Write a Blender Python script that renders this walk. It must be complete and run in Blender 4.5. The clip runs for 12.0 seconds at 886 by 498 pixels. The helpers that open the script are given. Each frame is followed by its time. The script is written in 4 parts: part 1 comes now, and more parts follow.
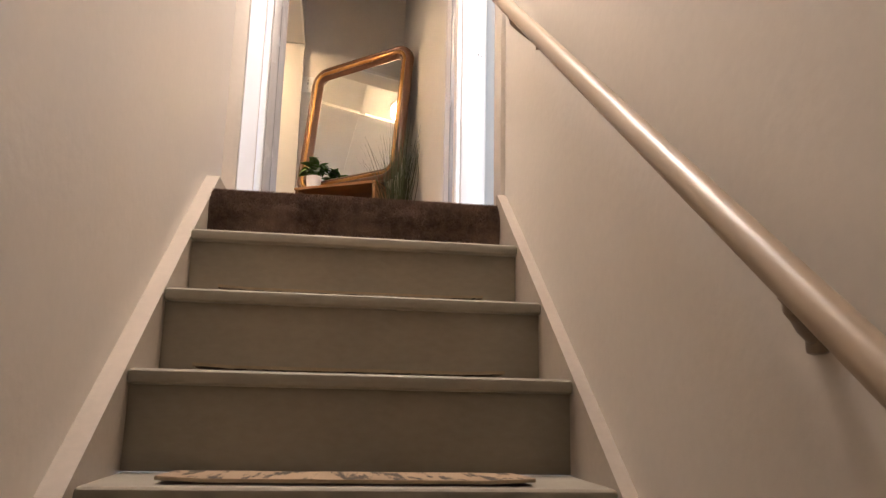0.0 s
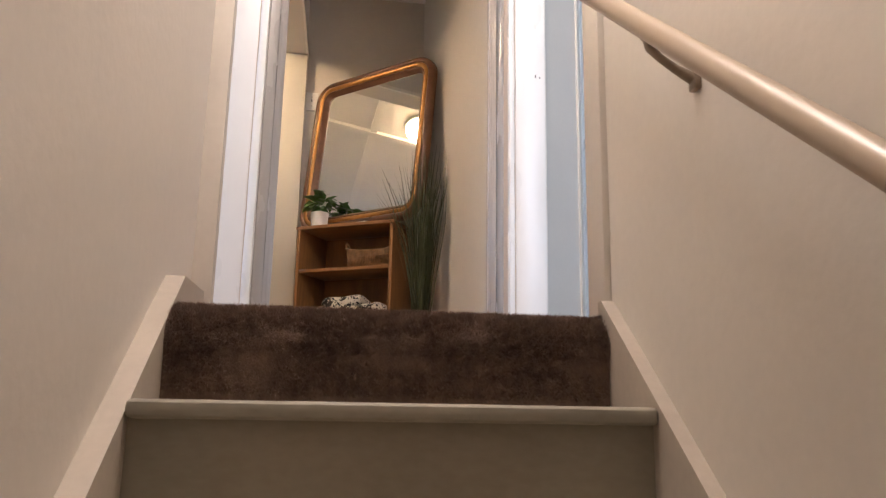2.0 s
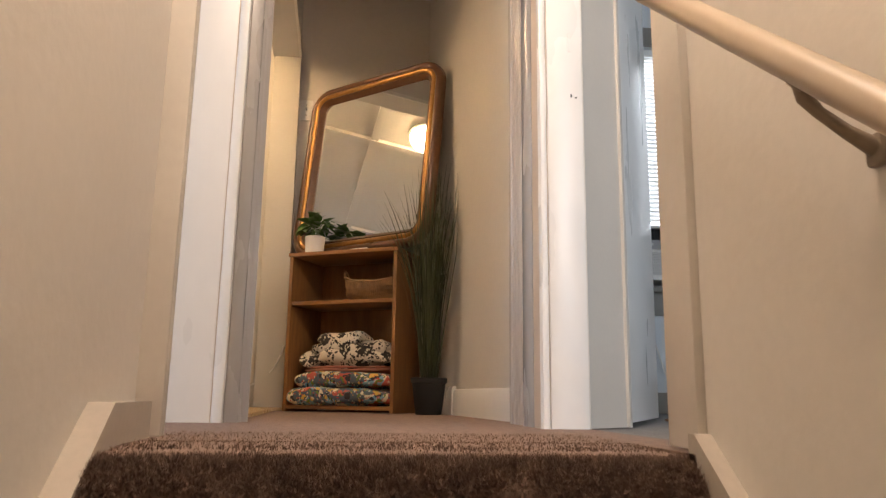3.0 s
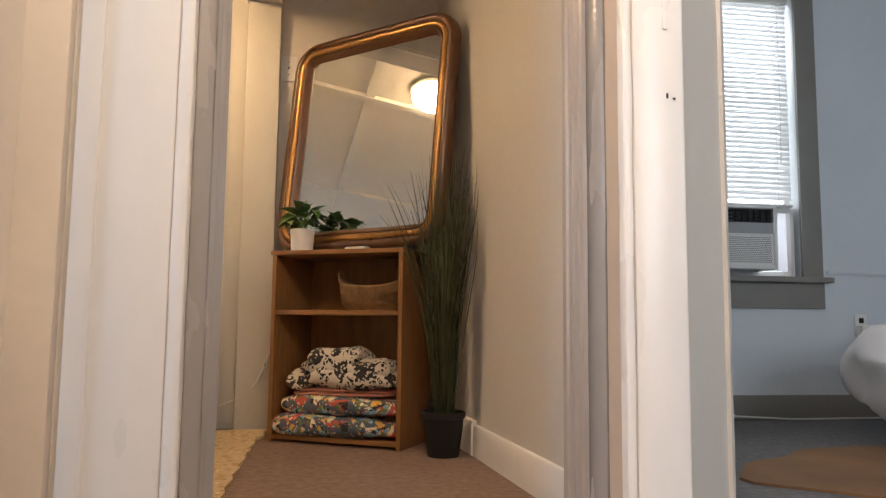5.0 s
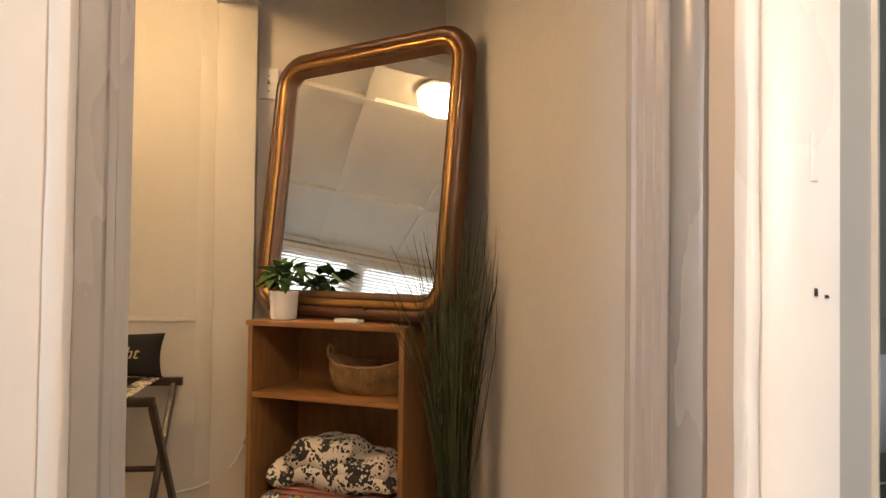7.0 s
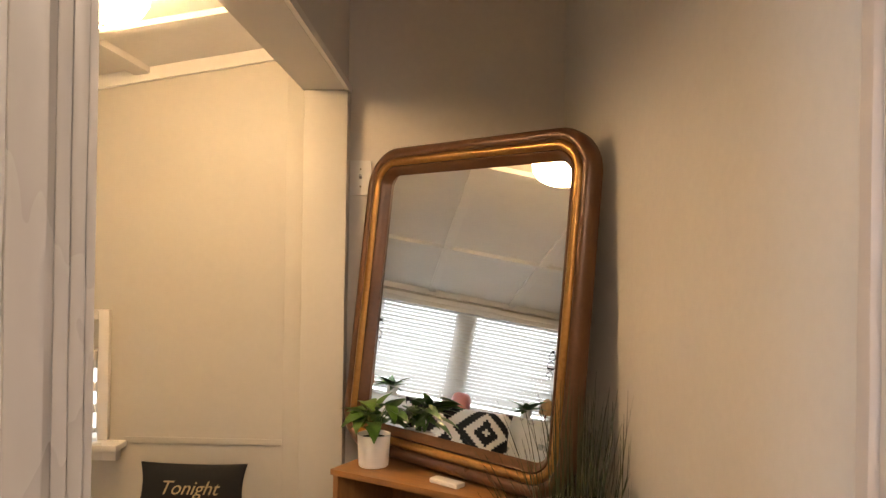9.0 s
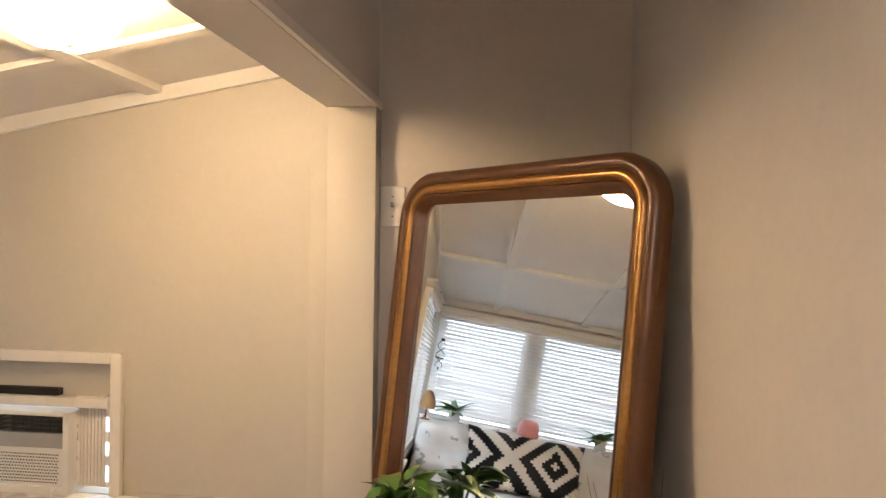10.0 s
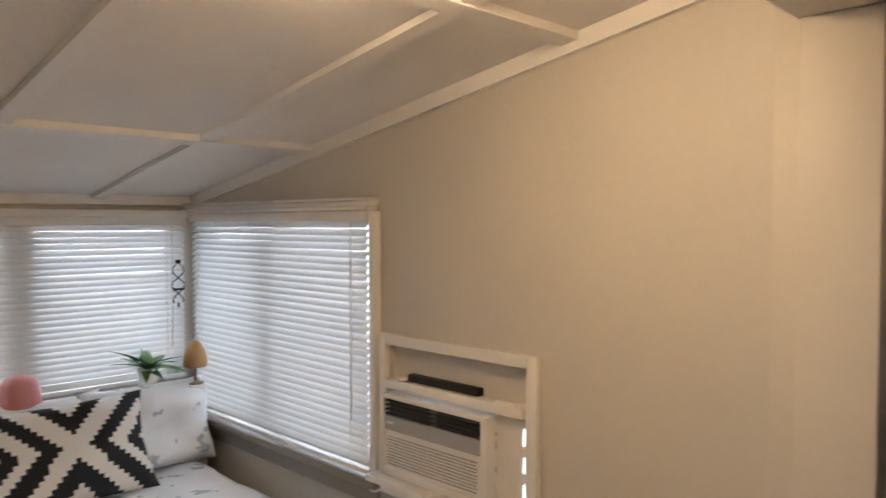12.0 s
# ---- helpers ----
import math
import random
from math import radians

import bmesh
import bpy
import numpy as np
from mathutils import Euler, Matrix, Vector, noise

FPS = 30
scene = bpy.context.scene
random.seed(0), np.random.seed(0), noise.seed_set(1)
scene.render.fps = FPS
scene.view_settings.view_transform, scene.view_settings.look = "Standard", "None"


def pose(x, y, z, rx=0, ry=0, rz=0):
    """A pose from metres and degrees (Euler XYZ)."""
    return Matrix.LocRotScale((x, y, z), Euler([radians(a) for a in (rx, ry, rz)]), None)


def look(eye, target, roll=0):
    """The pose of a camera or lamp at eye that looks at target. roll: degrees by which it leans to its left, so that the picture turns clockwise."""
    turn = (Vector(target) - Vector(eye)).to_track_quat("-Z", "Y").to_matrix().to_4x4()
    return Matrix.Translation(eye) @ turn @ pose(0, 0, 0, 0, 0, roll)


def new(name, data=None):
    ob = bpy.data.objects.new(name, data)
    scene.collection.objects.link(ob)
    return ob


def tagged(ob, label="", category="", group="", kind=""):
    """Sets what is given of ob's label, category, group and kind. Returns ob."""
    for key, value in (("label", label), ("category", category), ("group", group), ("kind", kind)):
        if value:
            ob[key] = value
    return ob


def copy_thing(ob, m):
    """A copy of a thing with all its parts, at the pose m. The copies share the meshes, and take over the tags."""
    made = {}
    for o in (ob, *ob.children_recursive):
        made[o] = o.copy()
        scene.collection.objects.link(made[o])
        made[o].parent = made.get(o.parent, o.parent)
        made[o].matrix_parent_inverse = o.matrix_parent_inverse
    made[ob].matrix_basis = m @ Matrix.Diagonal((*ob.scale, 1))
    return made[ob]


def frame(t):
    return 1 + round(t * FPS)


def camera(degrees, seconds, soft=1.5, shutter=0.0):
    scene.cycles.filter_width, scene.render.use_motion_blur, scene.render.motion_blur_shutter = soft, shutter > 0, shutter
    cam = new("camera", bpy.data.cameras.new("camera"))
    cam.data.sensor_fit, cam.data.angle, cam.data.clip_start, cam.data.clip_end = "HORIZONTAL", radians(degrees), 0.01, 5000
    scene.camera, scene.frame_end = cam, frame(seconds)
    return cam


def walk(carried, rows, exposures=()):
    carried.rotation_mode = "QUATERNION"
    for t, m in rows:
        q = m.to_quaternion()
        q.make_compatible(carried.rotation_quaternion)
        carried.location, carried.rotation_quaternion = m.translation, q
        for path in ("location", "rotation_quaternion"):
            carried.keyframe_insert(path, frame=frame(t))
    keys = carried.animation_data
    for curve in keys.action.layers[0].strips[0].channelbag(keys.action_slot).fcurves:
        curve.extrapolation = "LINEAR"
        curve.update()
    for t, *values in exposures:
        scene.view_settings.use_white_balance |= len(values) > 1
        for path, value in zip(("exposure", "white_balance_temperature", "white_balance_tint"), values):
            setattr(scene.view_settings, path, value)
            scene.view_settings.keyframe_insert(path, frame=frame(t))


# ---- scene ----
cam = camera(61.9, 12.0, 1.3, 0.25)
METRES, EYE, TILT, LEAN, TURN = 4.4, -0.63, 0.0, 0.0, -8.2
ROWS = [
    (0.0, 0.0, 0.0, 0.0, -0.25, 12.05, -1.19),
    (0.5, -0.0074, 0.0359, 0.0226, -0.43, 12.07, -1.21),
    (1.0, -0.0195, 0.0758, 0.0469, -0.33, 12.06, -1.1),
    (1.5, -0.0251, 0.1145, 0.0736, -0.29, 12.04, -1.04),
    (2.0, -0.0374, 0.1592, 0.0994, -0.06, 11.96, -0.98),
    (2.5, -0.0457, 0.202, 0.1296, 0.11, 11.79, -0.84),
    (3.0, -0.0485, 0.2485, 0.1614, 0.06, 11.28, -0.82),
    (3.5, -0.0587, 0.2884, 0.1932, -0.12, 10.14, -0.82),
    (5.5, -0.0738, 0.4091, 0.2799, -0.75, 3.55, -0.51),
    (6.0, -0.0675, 0.4422, 0.3151, -0.91, 1.65, -0.46),
    (6.5, -0.0697, 0.4717, 0.3391, -0.67, 1.45, -0.55),
    (8.5, -0.0684, 0.5613, 0.44, 6.85, 0.52, -1.09),
    (9.0, -0.0715, 0.5897, 0.4647, 9.45, 0.27, -0.92),
    (9.5, -0.0642, 0.6336, 0.4727, 11.55, 0.11, -0.78),
    (10.0, -0.0594, 0.6743, 0.4943, 15.9, -0.08, -0.76),
    (10.5, -0.0682, 0.7107, 0.5002, 22.81, -0.33, -0.73),
    (11.0, -0.076, 0.7476, 0.5085, 32.94, -0.68, -0.64),
    (11.5, -0.0931, 0.7862, 0.5038, 41.37, -0.81, -0.56),
    (12.0, -0.1027, 0.8073, 0.4979, 53.09, -2.06, 0.04),
]
walk(cam, [(t, pose(0, 0, EYE, TILT, LEAN, TURN) @ pose(METRES * x, METRES * y, METRES * z, 90 + pitch, roll, yaw)) for t, x, y, z, yaw, pitch, roll in ROWS],
     [(0.0, 0.57, 6150, 12), (1.5, 0.3, 6000, 12), (2.5, 0.05, 6000, 11), (3.0, 0.0, 6950, 11), (3.5, -0.06, 7000, 11), (5.5, -0.1, 6850, 11), (6.5, -0.05, 7200, 11), (8.5, -0.1, 7900, 11), (9.5, 0.06, 6450, 11), (10.5, -0.04, 6300, 11), (11.0, -0.28, 6300, 11), (12.0, -0.53, 6250, 12)])


# ---- world and light ----
world = bpy.data.worlds.new("world")
scene.world = world
world.use_nodes = True
wn = world.node_tree
sky = wn.nodes.new("ShaderNodeTexSky")
sky.sky_type, sky.sun_disc, sky.sun_elevation, sky.sun_rotation = "NISHITA", False, radians(40), radians(300)
wn.nodes["Background"].inputs[1].default_value = 0.1
wn.links.new(sky.outputs[0], wn.nodes["Background"].inputs[0])
sun = new("sun", bpy.data.lights.new("sun", "SUN"))
sun.data.energy, sun.data.angle, sun.data.color = 1.0, radians(12), (1, 0.95, 0.88)
sun.matrix_world = look((-6, 8, 9), (0, 2, 0))


def area(name, eye, target, w, h, watts, colour):
    d = bpy.data.lights.new(name, "AREA")
    d.shape, d.size, d.size_y, d.energy, d.color = "RECTANGLE", w, h, watts, colour
    ob = new(name, d)
    ob.matrix_world = look(eye, target)
    return ob


WARM = (1.0, 0.74, 0.50)
DAY = (0.76, 0.86, 1.0)
# Added to stand for an unseen ceiling lamp over the stairs; no fixture is modelled.
area("unseen_stair_light", (0.05, 1.78, 2.36), (0.05, 1.78, 0), 0.6, 0.8, 48, (1.0, 0.825, 0.69))
# Unseen daylight added in the side room to brighten the right jamb.
area("unseen_left_room_daylight", (-2.95, 2.2, 1.5), (0.5, 3.0, 1.0), 1.0, 1.3, 34, (0.50, 0.69, 1.0))
area("bedroom_window_light", (1.98, 5.48, 1.55), (1.98, 2, 1.3), 0.85, 1.5, 22, DAY)
# Unseen daylight added, aimed through the bedroom doorway at the left jamb.
area("unseen_bedroom_east_daylight", (4.17, 0.45, 1.5), (-0.4, 3.2, 1.0), 1.1, 1.3, 14, (0.60, 0.76, 1.0))
# Fill lamp added to brighten the bedroom's far wall; its window is unseen.
area("bedroom_south_fill_light", (1.6, -0.37, 1.5), (2.0, 5.0, 1.0), 1.1, 1.3, 44, DAY)
area("sunroom_west_window_light", (-3.26, 4.42, 1.22), (0, 4.42, 1.1), 1.38, 0.7, 16, DAY)
area("sunroom_north_window_light", (-2.46, 5.28, 1.15), (-2.46, 3, 1.0), 1.2, 0.88, 16, DAY)


# ---- materials ----
def mat(name, base, rough=0.6, metal=0.0, vary=0.08, scale=6.0, fine=90.0, bump=0.15, bump_dist=0.002, stretch=(1, 1, 1), second=None, spread=(0.35, 0.65), coat=0.0):
    """A painted or plain surface: two scales of variation in tone, and a fine relief."""
    m = bpy.data.materials.new(name)
    m.use_nodes = True
    t, n = m.node_tree, m.node_tree.nodes
    b = n["Principled BSDF"]
    co = n.new("ShaderNodeTexCoord")
    mp = n.new("ShaderNodeMapping")
    mp.inputs["Scale"].default_value = stretch
    t.links.new(co.outputs["Object"], mp.inputs["Vector"])
    big, small = n.new("ShaderNodeTexNoise"), n.new("ShaderNodeTexNoise")
    for k, sc, de in ((big, scale, 4), (small, fine, 3)):
        k.inputs["Scale"].default_value, k.inputs["Detail"].default_value = sc, de
        t.links.new(mp.outputs["Vector"], k.inputs["Vector"])
    ramp = n.new("ShaderNodeValToRGB")
    lo = second if second else tuple(c * (1 - 2 * vary) for c in base)
    ramp.color_ramp.elements[0].position, ramp.color_ramp.elements[1].position = spread
    ramp.color_ramp.elements[0].color, ramp.color_ramp.elements[1].color = (*lo, 1), (*base, 1)
    mix = n.new("ShaderNodeMix")
    mix.data_type = "FLOAT"
    mix.inputs[0].default_value = 0.3
    t.links.new(big.outputs["Fac"], mix.inputs[2])
    t.links.new(small.outputs["Fac"], mix.inputs[3])
    t.links.new(mix.outputs[0], ramp.inputs["Fac"])
    t.links.new(ramp.outputs["Color"], b.inputs["Base Color"])
    b.inputs["Metallic"].default_value = metal
    b.inputs["Coat Weight"].default_value = coat
    rr = n.new("ShaderNodeMapRange")
    rr.inputs["To Min"].default_value, rr.inputs["To Max"].default_value = max(rough - 0.1, 0.03), min(rough + 0.1, 1)
    t.links.new(big.outputs["Fac"], rr.inputs["Value"])
    t.links.new(rr.outputs["Result"], b.inputs["Roughness"])
    if bump:
        bp = n.new("ShaderNodeBump")
        bp.inputs["Strength"].default_value, bp.inputs["Distance"].default_value = bump, bump_dist
        t.links.new(mix.outputs[0], bp.inputs["Height"])
        t.links.new(bp.outputs["Normal"], b.inputs["Normal"])
    return m


def spotted(name, ground, inks, scale, cut, rough=0.9, warp=0.25):
    """Printed cloth: a ground with uneven blots of several inks."""
    m = bpy.data.materials.new(name)
    m.use_nodes = True
    t, n = m.node_tree, m.node_tree.nodes
    b = n["Principled BSDF"]
    co = n.new("ShaderNodeTexCoord")
    no = n.new("ShaderNodeTexNoise")
    no.inputs["Scale"].default_value = scale * 0.8
    t.links.new(co.outputs["Object"], no.inputs["Vector"])
    ad = n.new("ShaderNodeVectorMath")
    ad.operation = "MULTIPLY_ADD"
    ad.inputs[1].default_value = (warp / scale * 4,) * 3
    t.links.new(no.outputs["Color"], ad.inputs[0])
    t.links.new(co.outputs["Object"], ad.inputs[2])
    col = None
    for i, (ink, sc, c) in enumerate(inks):
        v = n.new("ShaderNodeTexVoronoi")
        v.inputs["Scale"].default_value = sc
        off = n.new("ShaderNodeVectorMath")
        off.inputs[1].default_value = (i * 1.37, i * 0.71, i * 2.3)
        t.links.new(ad.outputs[0], off.inputs[0])
        t.links.new(off.outputs[0], v.inputs["Vector"])
        r = n.new("ShaderNodeMath")
        r.operation = "LESS_THAN"
        r.inputs[1].default_value = c
        t.links.new(v.outputs["Distance"], r.inputs[0])
        mx = n.new("ShaderNodeMix")
        mx.data_type = "RGBA"
        mx.inputs[6].default_value = (*ground, 1)
        if col:
            t.links.new(col, mx.inputs[6])
        mx.inputs[7].default_value = (*ink, 1)
        t.links.new(r.outputs[0], mx.inputs[0])
        col = mx.outputs[2]
    t.links.new(col, b.inputs["Base Color"])
    b.inputs["Roughness"].default_value = rough
    w = n.new("ShaderNodeTexNoise")
    w.inputs["Scale"].default_value = 400
    t.links.new(co.outputs["Object"], w.inputs["Vector"])
    bp = n.new("ShaderNodeBump")
    bp.inputs["Strength"].default_value, bp.inputs["Distance"].default_value = 0.3, 0.001
    t.links.new(w.outputs["Fac"], bp.inputs["Height"])
    t.links.new(bp.outputs["Normal"], b.inputs["Normal"])
    return m


def glow(name, colour, strength):
    m = bpy.data.materials.new(name)
    m.use_nodes = True
    n = m.node_tree.nodes
    b = n["Principled BSDF"]
    b.inputs["Base Color"].default_value = (*colour, 1)
    b.inputs["Emission Color"].default_value = (*colour, 1)
    b.inputs["Emission Strength"].default_value = strength
    return m


def translucent(name, colour, share):
    """Thin plastic or cloth that lets part of the daylight through."""
    m = bpy.data.materials.new(name)
    m.use_nodes = True
    t, n = m.node_tree, m.node_tree.nodes
    b = n["Principled BSDF"]
    b.inputs["Base Color"].default_value = (*colour, 1)
    b.inputs["Roughness"].default_value = 0.45
    tr = n.new("ShaderNodeBsdfTranslucent")
    tr.inputs["Color"].default_value = (*colour, 1)
    mx = n.new("ShaderNodeMixShader")
    mx.inputs[0].default_value = share
    t.links.new(b.outputs[0], mx.inputs[1])
    t.links.new(tr.outputs[0], mx.inputs[2])
    t.links.new(mx.outputs[0], n["Material Output"].inputs["Surface"])
    return m


PAINT = mat("wall_paint", (0.69, 0.64, 0.575), 0.52, vary=0.04, scale=2.4, fine=45, bump=0.35, bump_dist=0.008)
PAINT_CREAM = mat("sunroom_wall_paint", (0.60, 0.565, 0.50), 0.5, vary=0.03, scale=2.0, fine=50, bump=0.2, bump_dist=0.003)
PAINT_ROOM = mat("bedroom_wall_paint", (0.70, 0.73, 0.75), 0.6, vary=0.03, scale=2.0, fine=50, bump=0.2, bump_dist=0.003)
CEIL = mat("ceiling_paint", (0.83, 0.81, 0.785), 0.6, vary=0.03, scale=2.5, fine=40, bump=0.15)
BATTEN = mat("batten_paint", (0.83, 0.81, 0.78), 0.35, vary=0.02, scale=5)
TRIM = mat("gloss_trim_paint", (0.82, 0.79, 0.75), 0.30, vary=0.02, scale=5, fine=40, bump=0.14, bump_dist=0.002, stretch=(1, 1, 0.4))
BEAM = mat("beam_paint", (0.70, 0.67, 0.63), 0.5, vary=0.02, scale=3, bump=0)
# Trim paint tinted tan: the warm light on casing and grooves is coloured in.
TRIM_WARMTINT = mat("trim_paint_light_tint", (0.58, 0.46, 0.355), 0.45, vary=0.04, scale=4, fine=40, bump=0.15)
# White trim greyed down: shade on the casing and post, put into the colour.
TRIM_GREYSHADE = mat("trim_paint_grey_shade", (0.35, 0.325, 0.305), 0.26, vary=0.05, scale=6, fine=50, bump=0.2, bump_dist=0.002, stretch=(1, 1, 0.3))
REVEAL = mat("reveal_paint", (0.62, 0.57, 0.50), 0.45, vary=0.03, scale=3, bump=0.04)
# Darker trim for the right fluting; its shade is put into this colour.
TRIM_DULLSHADE = mat("trim_paint_dull_shade", (0.45, 0.385, 0.33), 0.34, vary=0.06, scale=5, fine=40, bump=0.25, bump_dist=0.0025, stretch=(1, 1, 0.4))
STAIR = mat("stair_paint", (0.33, 0.30, 0.24), 0.62, vary=0.12, scale=5, fine=70, bump=0.2, stretch=(0.5, 1, 1))
STRING = mat("stringer_paint", (0.50, 0.44, 0.37), 0.4, vary=0.08, scale=4, fine=60, bump=0.2)
RAIL = mat("handrail_paint", (0.42, 0.33, 0.235), 0.36, vary=0.01, scale=5, fine=60, bump=0.1, bump_dist=0.001)
CARPET = mat("brown_carpet", (0.26, 0.172, 0.13), 0.98, vary=0.2, scale=38, fine=280, bump=1.0, bump_dist=0.006)
GREYCARPET = mat("grey_carpet", (0.20, 0.19, 0.185), 0.98, vary=0.2, scale=34, fine=240, bump=1.0, bump_dist=0.006)
TAUPE = mat("taupe_trim_paint", (0.27, 0.25, 0.22), 0.4, vary=0.05, scale=5)
WOOD = mat("orange_veneer", (0.33, 0.155, 0.052), 0.42, vary=0.18, scale=5, fine=50, bump=0.12, stretch=(1.5, 10, 10))
WOOD_UP = mat("orange_veneer_upright", (0.32, 0.15, 0.05), 0.42, vary=0.18, scale=5, fine=50, bump=0.12, stretch=(10, 10, 1.5))
BROWN = mat("brown_stained_frame", (0.13, 0.055, 0.023), 0.32, metal=0.15, vary=0.2, scale=9, fine=80, bump=0.15)
GOLD = mat("worn_gold_leaf", (0.44, 0.235, 0.075), 0.32, metal=0.8, vary=0.2, scale=7, fine=90, bump=0.12, second=(0.26, 0.125, 0.04))
BLACK = mat("black_plastic", (0.009, 0.009, 0.009), 0.6, vary=0.1)
DARKWOOD = mat("dark_stained_wood", (0.035, 0.022, 0.016), 0.35, vary=0.2, stretch=(1, 1, 6))
WHITEPLASTIC = mat("white_plastic", (0.78, 0.76, 0.72), 0.35, vary=0.02, bump=0.03)
DARKPLASTIC = mat("dark_plastic", (0.05, 0.05, 0.05), 0.25, vary=0.05, bump=0.05)
GREYPLASTIC = mat("grey_plastic", (0.36, 0.36, 0.36), 0.4, vary=0.04, bump=0.05)
POT = mat("white_ceramic", (0.80, 0.78, 0.76), 0.3, vary=0.02, bump=0.05)
SOIL = mat("potting_soil", (0.04, 0.025, 0.015), 1.0, vary=0.3, fine=200, bump=1.0, bump_dist=0.006)
LEAF = mat("plant_leaf", (0.09, 0.215, 0.035), 0.35, vary=0.25, scale=20, fine=120, bump=0.2)
GRASS = mat("artificial_grass_blade", (0.055, 0.066, 0.02), 0.6, vary=0.3, scale=8, fine=50, bump=0.1, second=(0.025, 0.03, 0.011))
WICKER = mat("wicker", (0.40, 0.225, 0.095), 0.6, vary=0.25, scale=30, fine=200, bump=0.4)
LINEN = mat("white_linen", (0.80, 0.80, 0.80), 0.9, vary=0.03, scale=4, fine=300, bump=0.4)
PINK = mat("salmon_towel", (0.62, 0.26, 0.18), 0.95, vary=0.1, scale=20, fine=300, bump=0.8, bump_dist=0.003)
BLACKCLOTH = mat("black_cotton", (0.012, 0.012, 0.013), 0.9, vary=0.15, fine=300, bump=0.4)
ANIMAL = spotted("animal_print_cotton", (0.62, 0.55, 0.45), [((0.022, 0.02, 0.02), 66, 0.44), ((0.62, 0.55, 0.45), 14, 0.34), ((0.03, 0.025, 0.022), 13, 0.44), ((0.60, 0.53, 0.43), 70, 0.36), ((0.02, 0.02, 0.02), 24, 0.16)], 40, 0.3)
FLORAL = spotted("floral_cotton", (0.08, 0.11, 0.14), [((0.18, 0.36, 0.46), 9, 0.42), ((0.48, 0.10, 0.07), 11, 0.36), ((0.70, 0.63, 0.46), 17, 0.34), ((0.03, 0.03, 0.035), 21, 0.26), ((0.62, 0.38, 0.08), 19, 0.26), ((0.14, 0.20, 0.05), 24, 0.24), ((0.66, 0.58, 0.44), 44, 0.24), ((0.42, 0.07, 0.06), 50, 0.22)], 20, 0.3, warp=0.6)
SHEET = spotted("printed_bed_linen", (0.80, 0.80, 0.80), [((0.42, 0.45, 0.47), 7.5, 0.27), ((0.80, 0.80, 0.80), 36, 0.38)], 12, 0.3, warp=0.7)
RUG = spotted("beige_patterned_rug", (0.52, 0.39, 0.23), [((0.40, 0.26, 0.12), 26, 0.34), ((0.68, 0.55, 0.36), 34, 0.25)], 22, 0.3, 0.95)
HIDE = mat("brown_hide", (0.30, 0.15, 0.06), 0.9, vary=0.2, scale=3, fine=200, bump=0.5)
RUNNER = mat("printed_stair_mat", (0.36, 0.265, 0.175), 0.9, scale=1.0, fine=3.0, bump=0.2, stretch=(26, 5, 1), second=(0.05, 0.036, 0.026), spread=(0.44, 0.50))
SLAT = translucent("blind_slat", (0.80, 0.80, 0.79), 0.14)
SHADE = glow("lamp_glass", (1.0, 0.68, 0.37), 82.0)
SKYGLOW = glow("overcast_sky", (0.90, 0.96, 1.0), 1.9)
SLIT = glow("daylight_slit", (0.92, 0.94, 1.0), 2.2)
IRON = mat("black_iron", (0.02, 0.02, 0.02), 0.5, metal=0.6)
EGGWOOD = mat("light_turned_wood", (0.50, 0.30, 0.13), 0.5, vary=0.15, stretch=(8, 8, 1))
PINKGLASS = mat("pink_ceramic", (0.70, 0.28, 0.27), 0.35, vary=0.05)
BRASS = mat("dull_brass", (0.30, 0.24, 0.15), 0.4, metal=0.8)
BRACKET = mat("painted_bracket", (0.28, 0.215, 0.155), 0.4, vary=0.1, scale=20)
MIRROR = bpy.data.materials.new("mirror_glass")
MIRROR.use_nodes = True
MIRROR.node_tree.nodes["Principled BSDF"].inputs["Base Color"].default_value = (0.88, 0.89, 0.88, 1)
MIRROR.node_tree.nodes["Principled BSDF"].inputs["Metallic"].default_value = 1.0
MIRROR.node_tree.nodes["Principled BSDF"].inputs["Roughness"].default_value = 0.0
GLASS = bpy.data.materials.new("window_glass")
GLASS.use_nodes = True
GLASS.node_tree.nodes["Principled BSDF"].inputs["Transmission Weight"].default_value = 1.0
GLASS.node_tree.nodes["Principled BSDF"].inputs["Roughness"].default_value = 0.0
GLASS.node_tree.nodes["Principled BSDF"].inputs["IOR"].default_value = 1.45


# ---- mesh helpers ----
def box(bm, x0, x1, y0, y1, z0, z1, bevel=0.0, seg=2, m=None):
    t = bmesh.new()
    bmesh.ops.create_cube(t, size=1)
    bmesh.ops.transform(t, verts=t.verts, matrix=Matrix.Translation(((x0 + x1) / 2, (y0 + y1) / 2, (z0 + z1) / 2)) @ Matrix.Diagonal((x1 - x0, y1 - y0, z1 - z0, 1)))
    if bevel:
        bmesh.ops.bevel(t, geom=t.edges[:], offset=bevel, segments=seg, affect="EDGES", profile=0.6)
    return absorb(bm, t, m)


def absorb(bm, t, m=None):
    if m is not None:
        bmesh.ops.transform(t, verts=t.verts, matrix=m)
    me = bpy.data.meshes.new("tmp")
    t.to_mesh(me)
    t.free()
    bm.from_mesh(me)
    bpy.data.meshes.remove(me)
    return bm


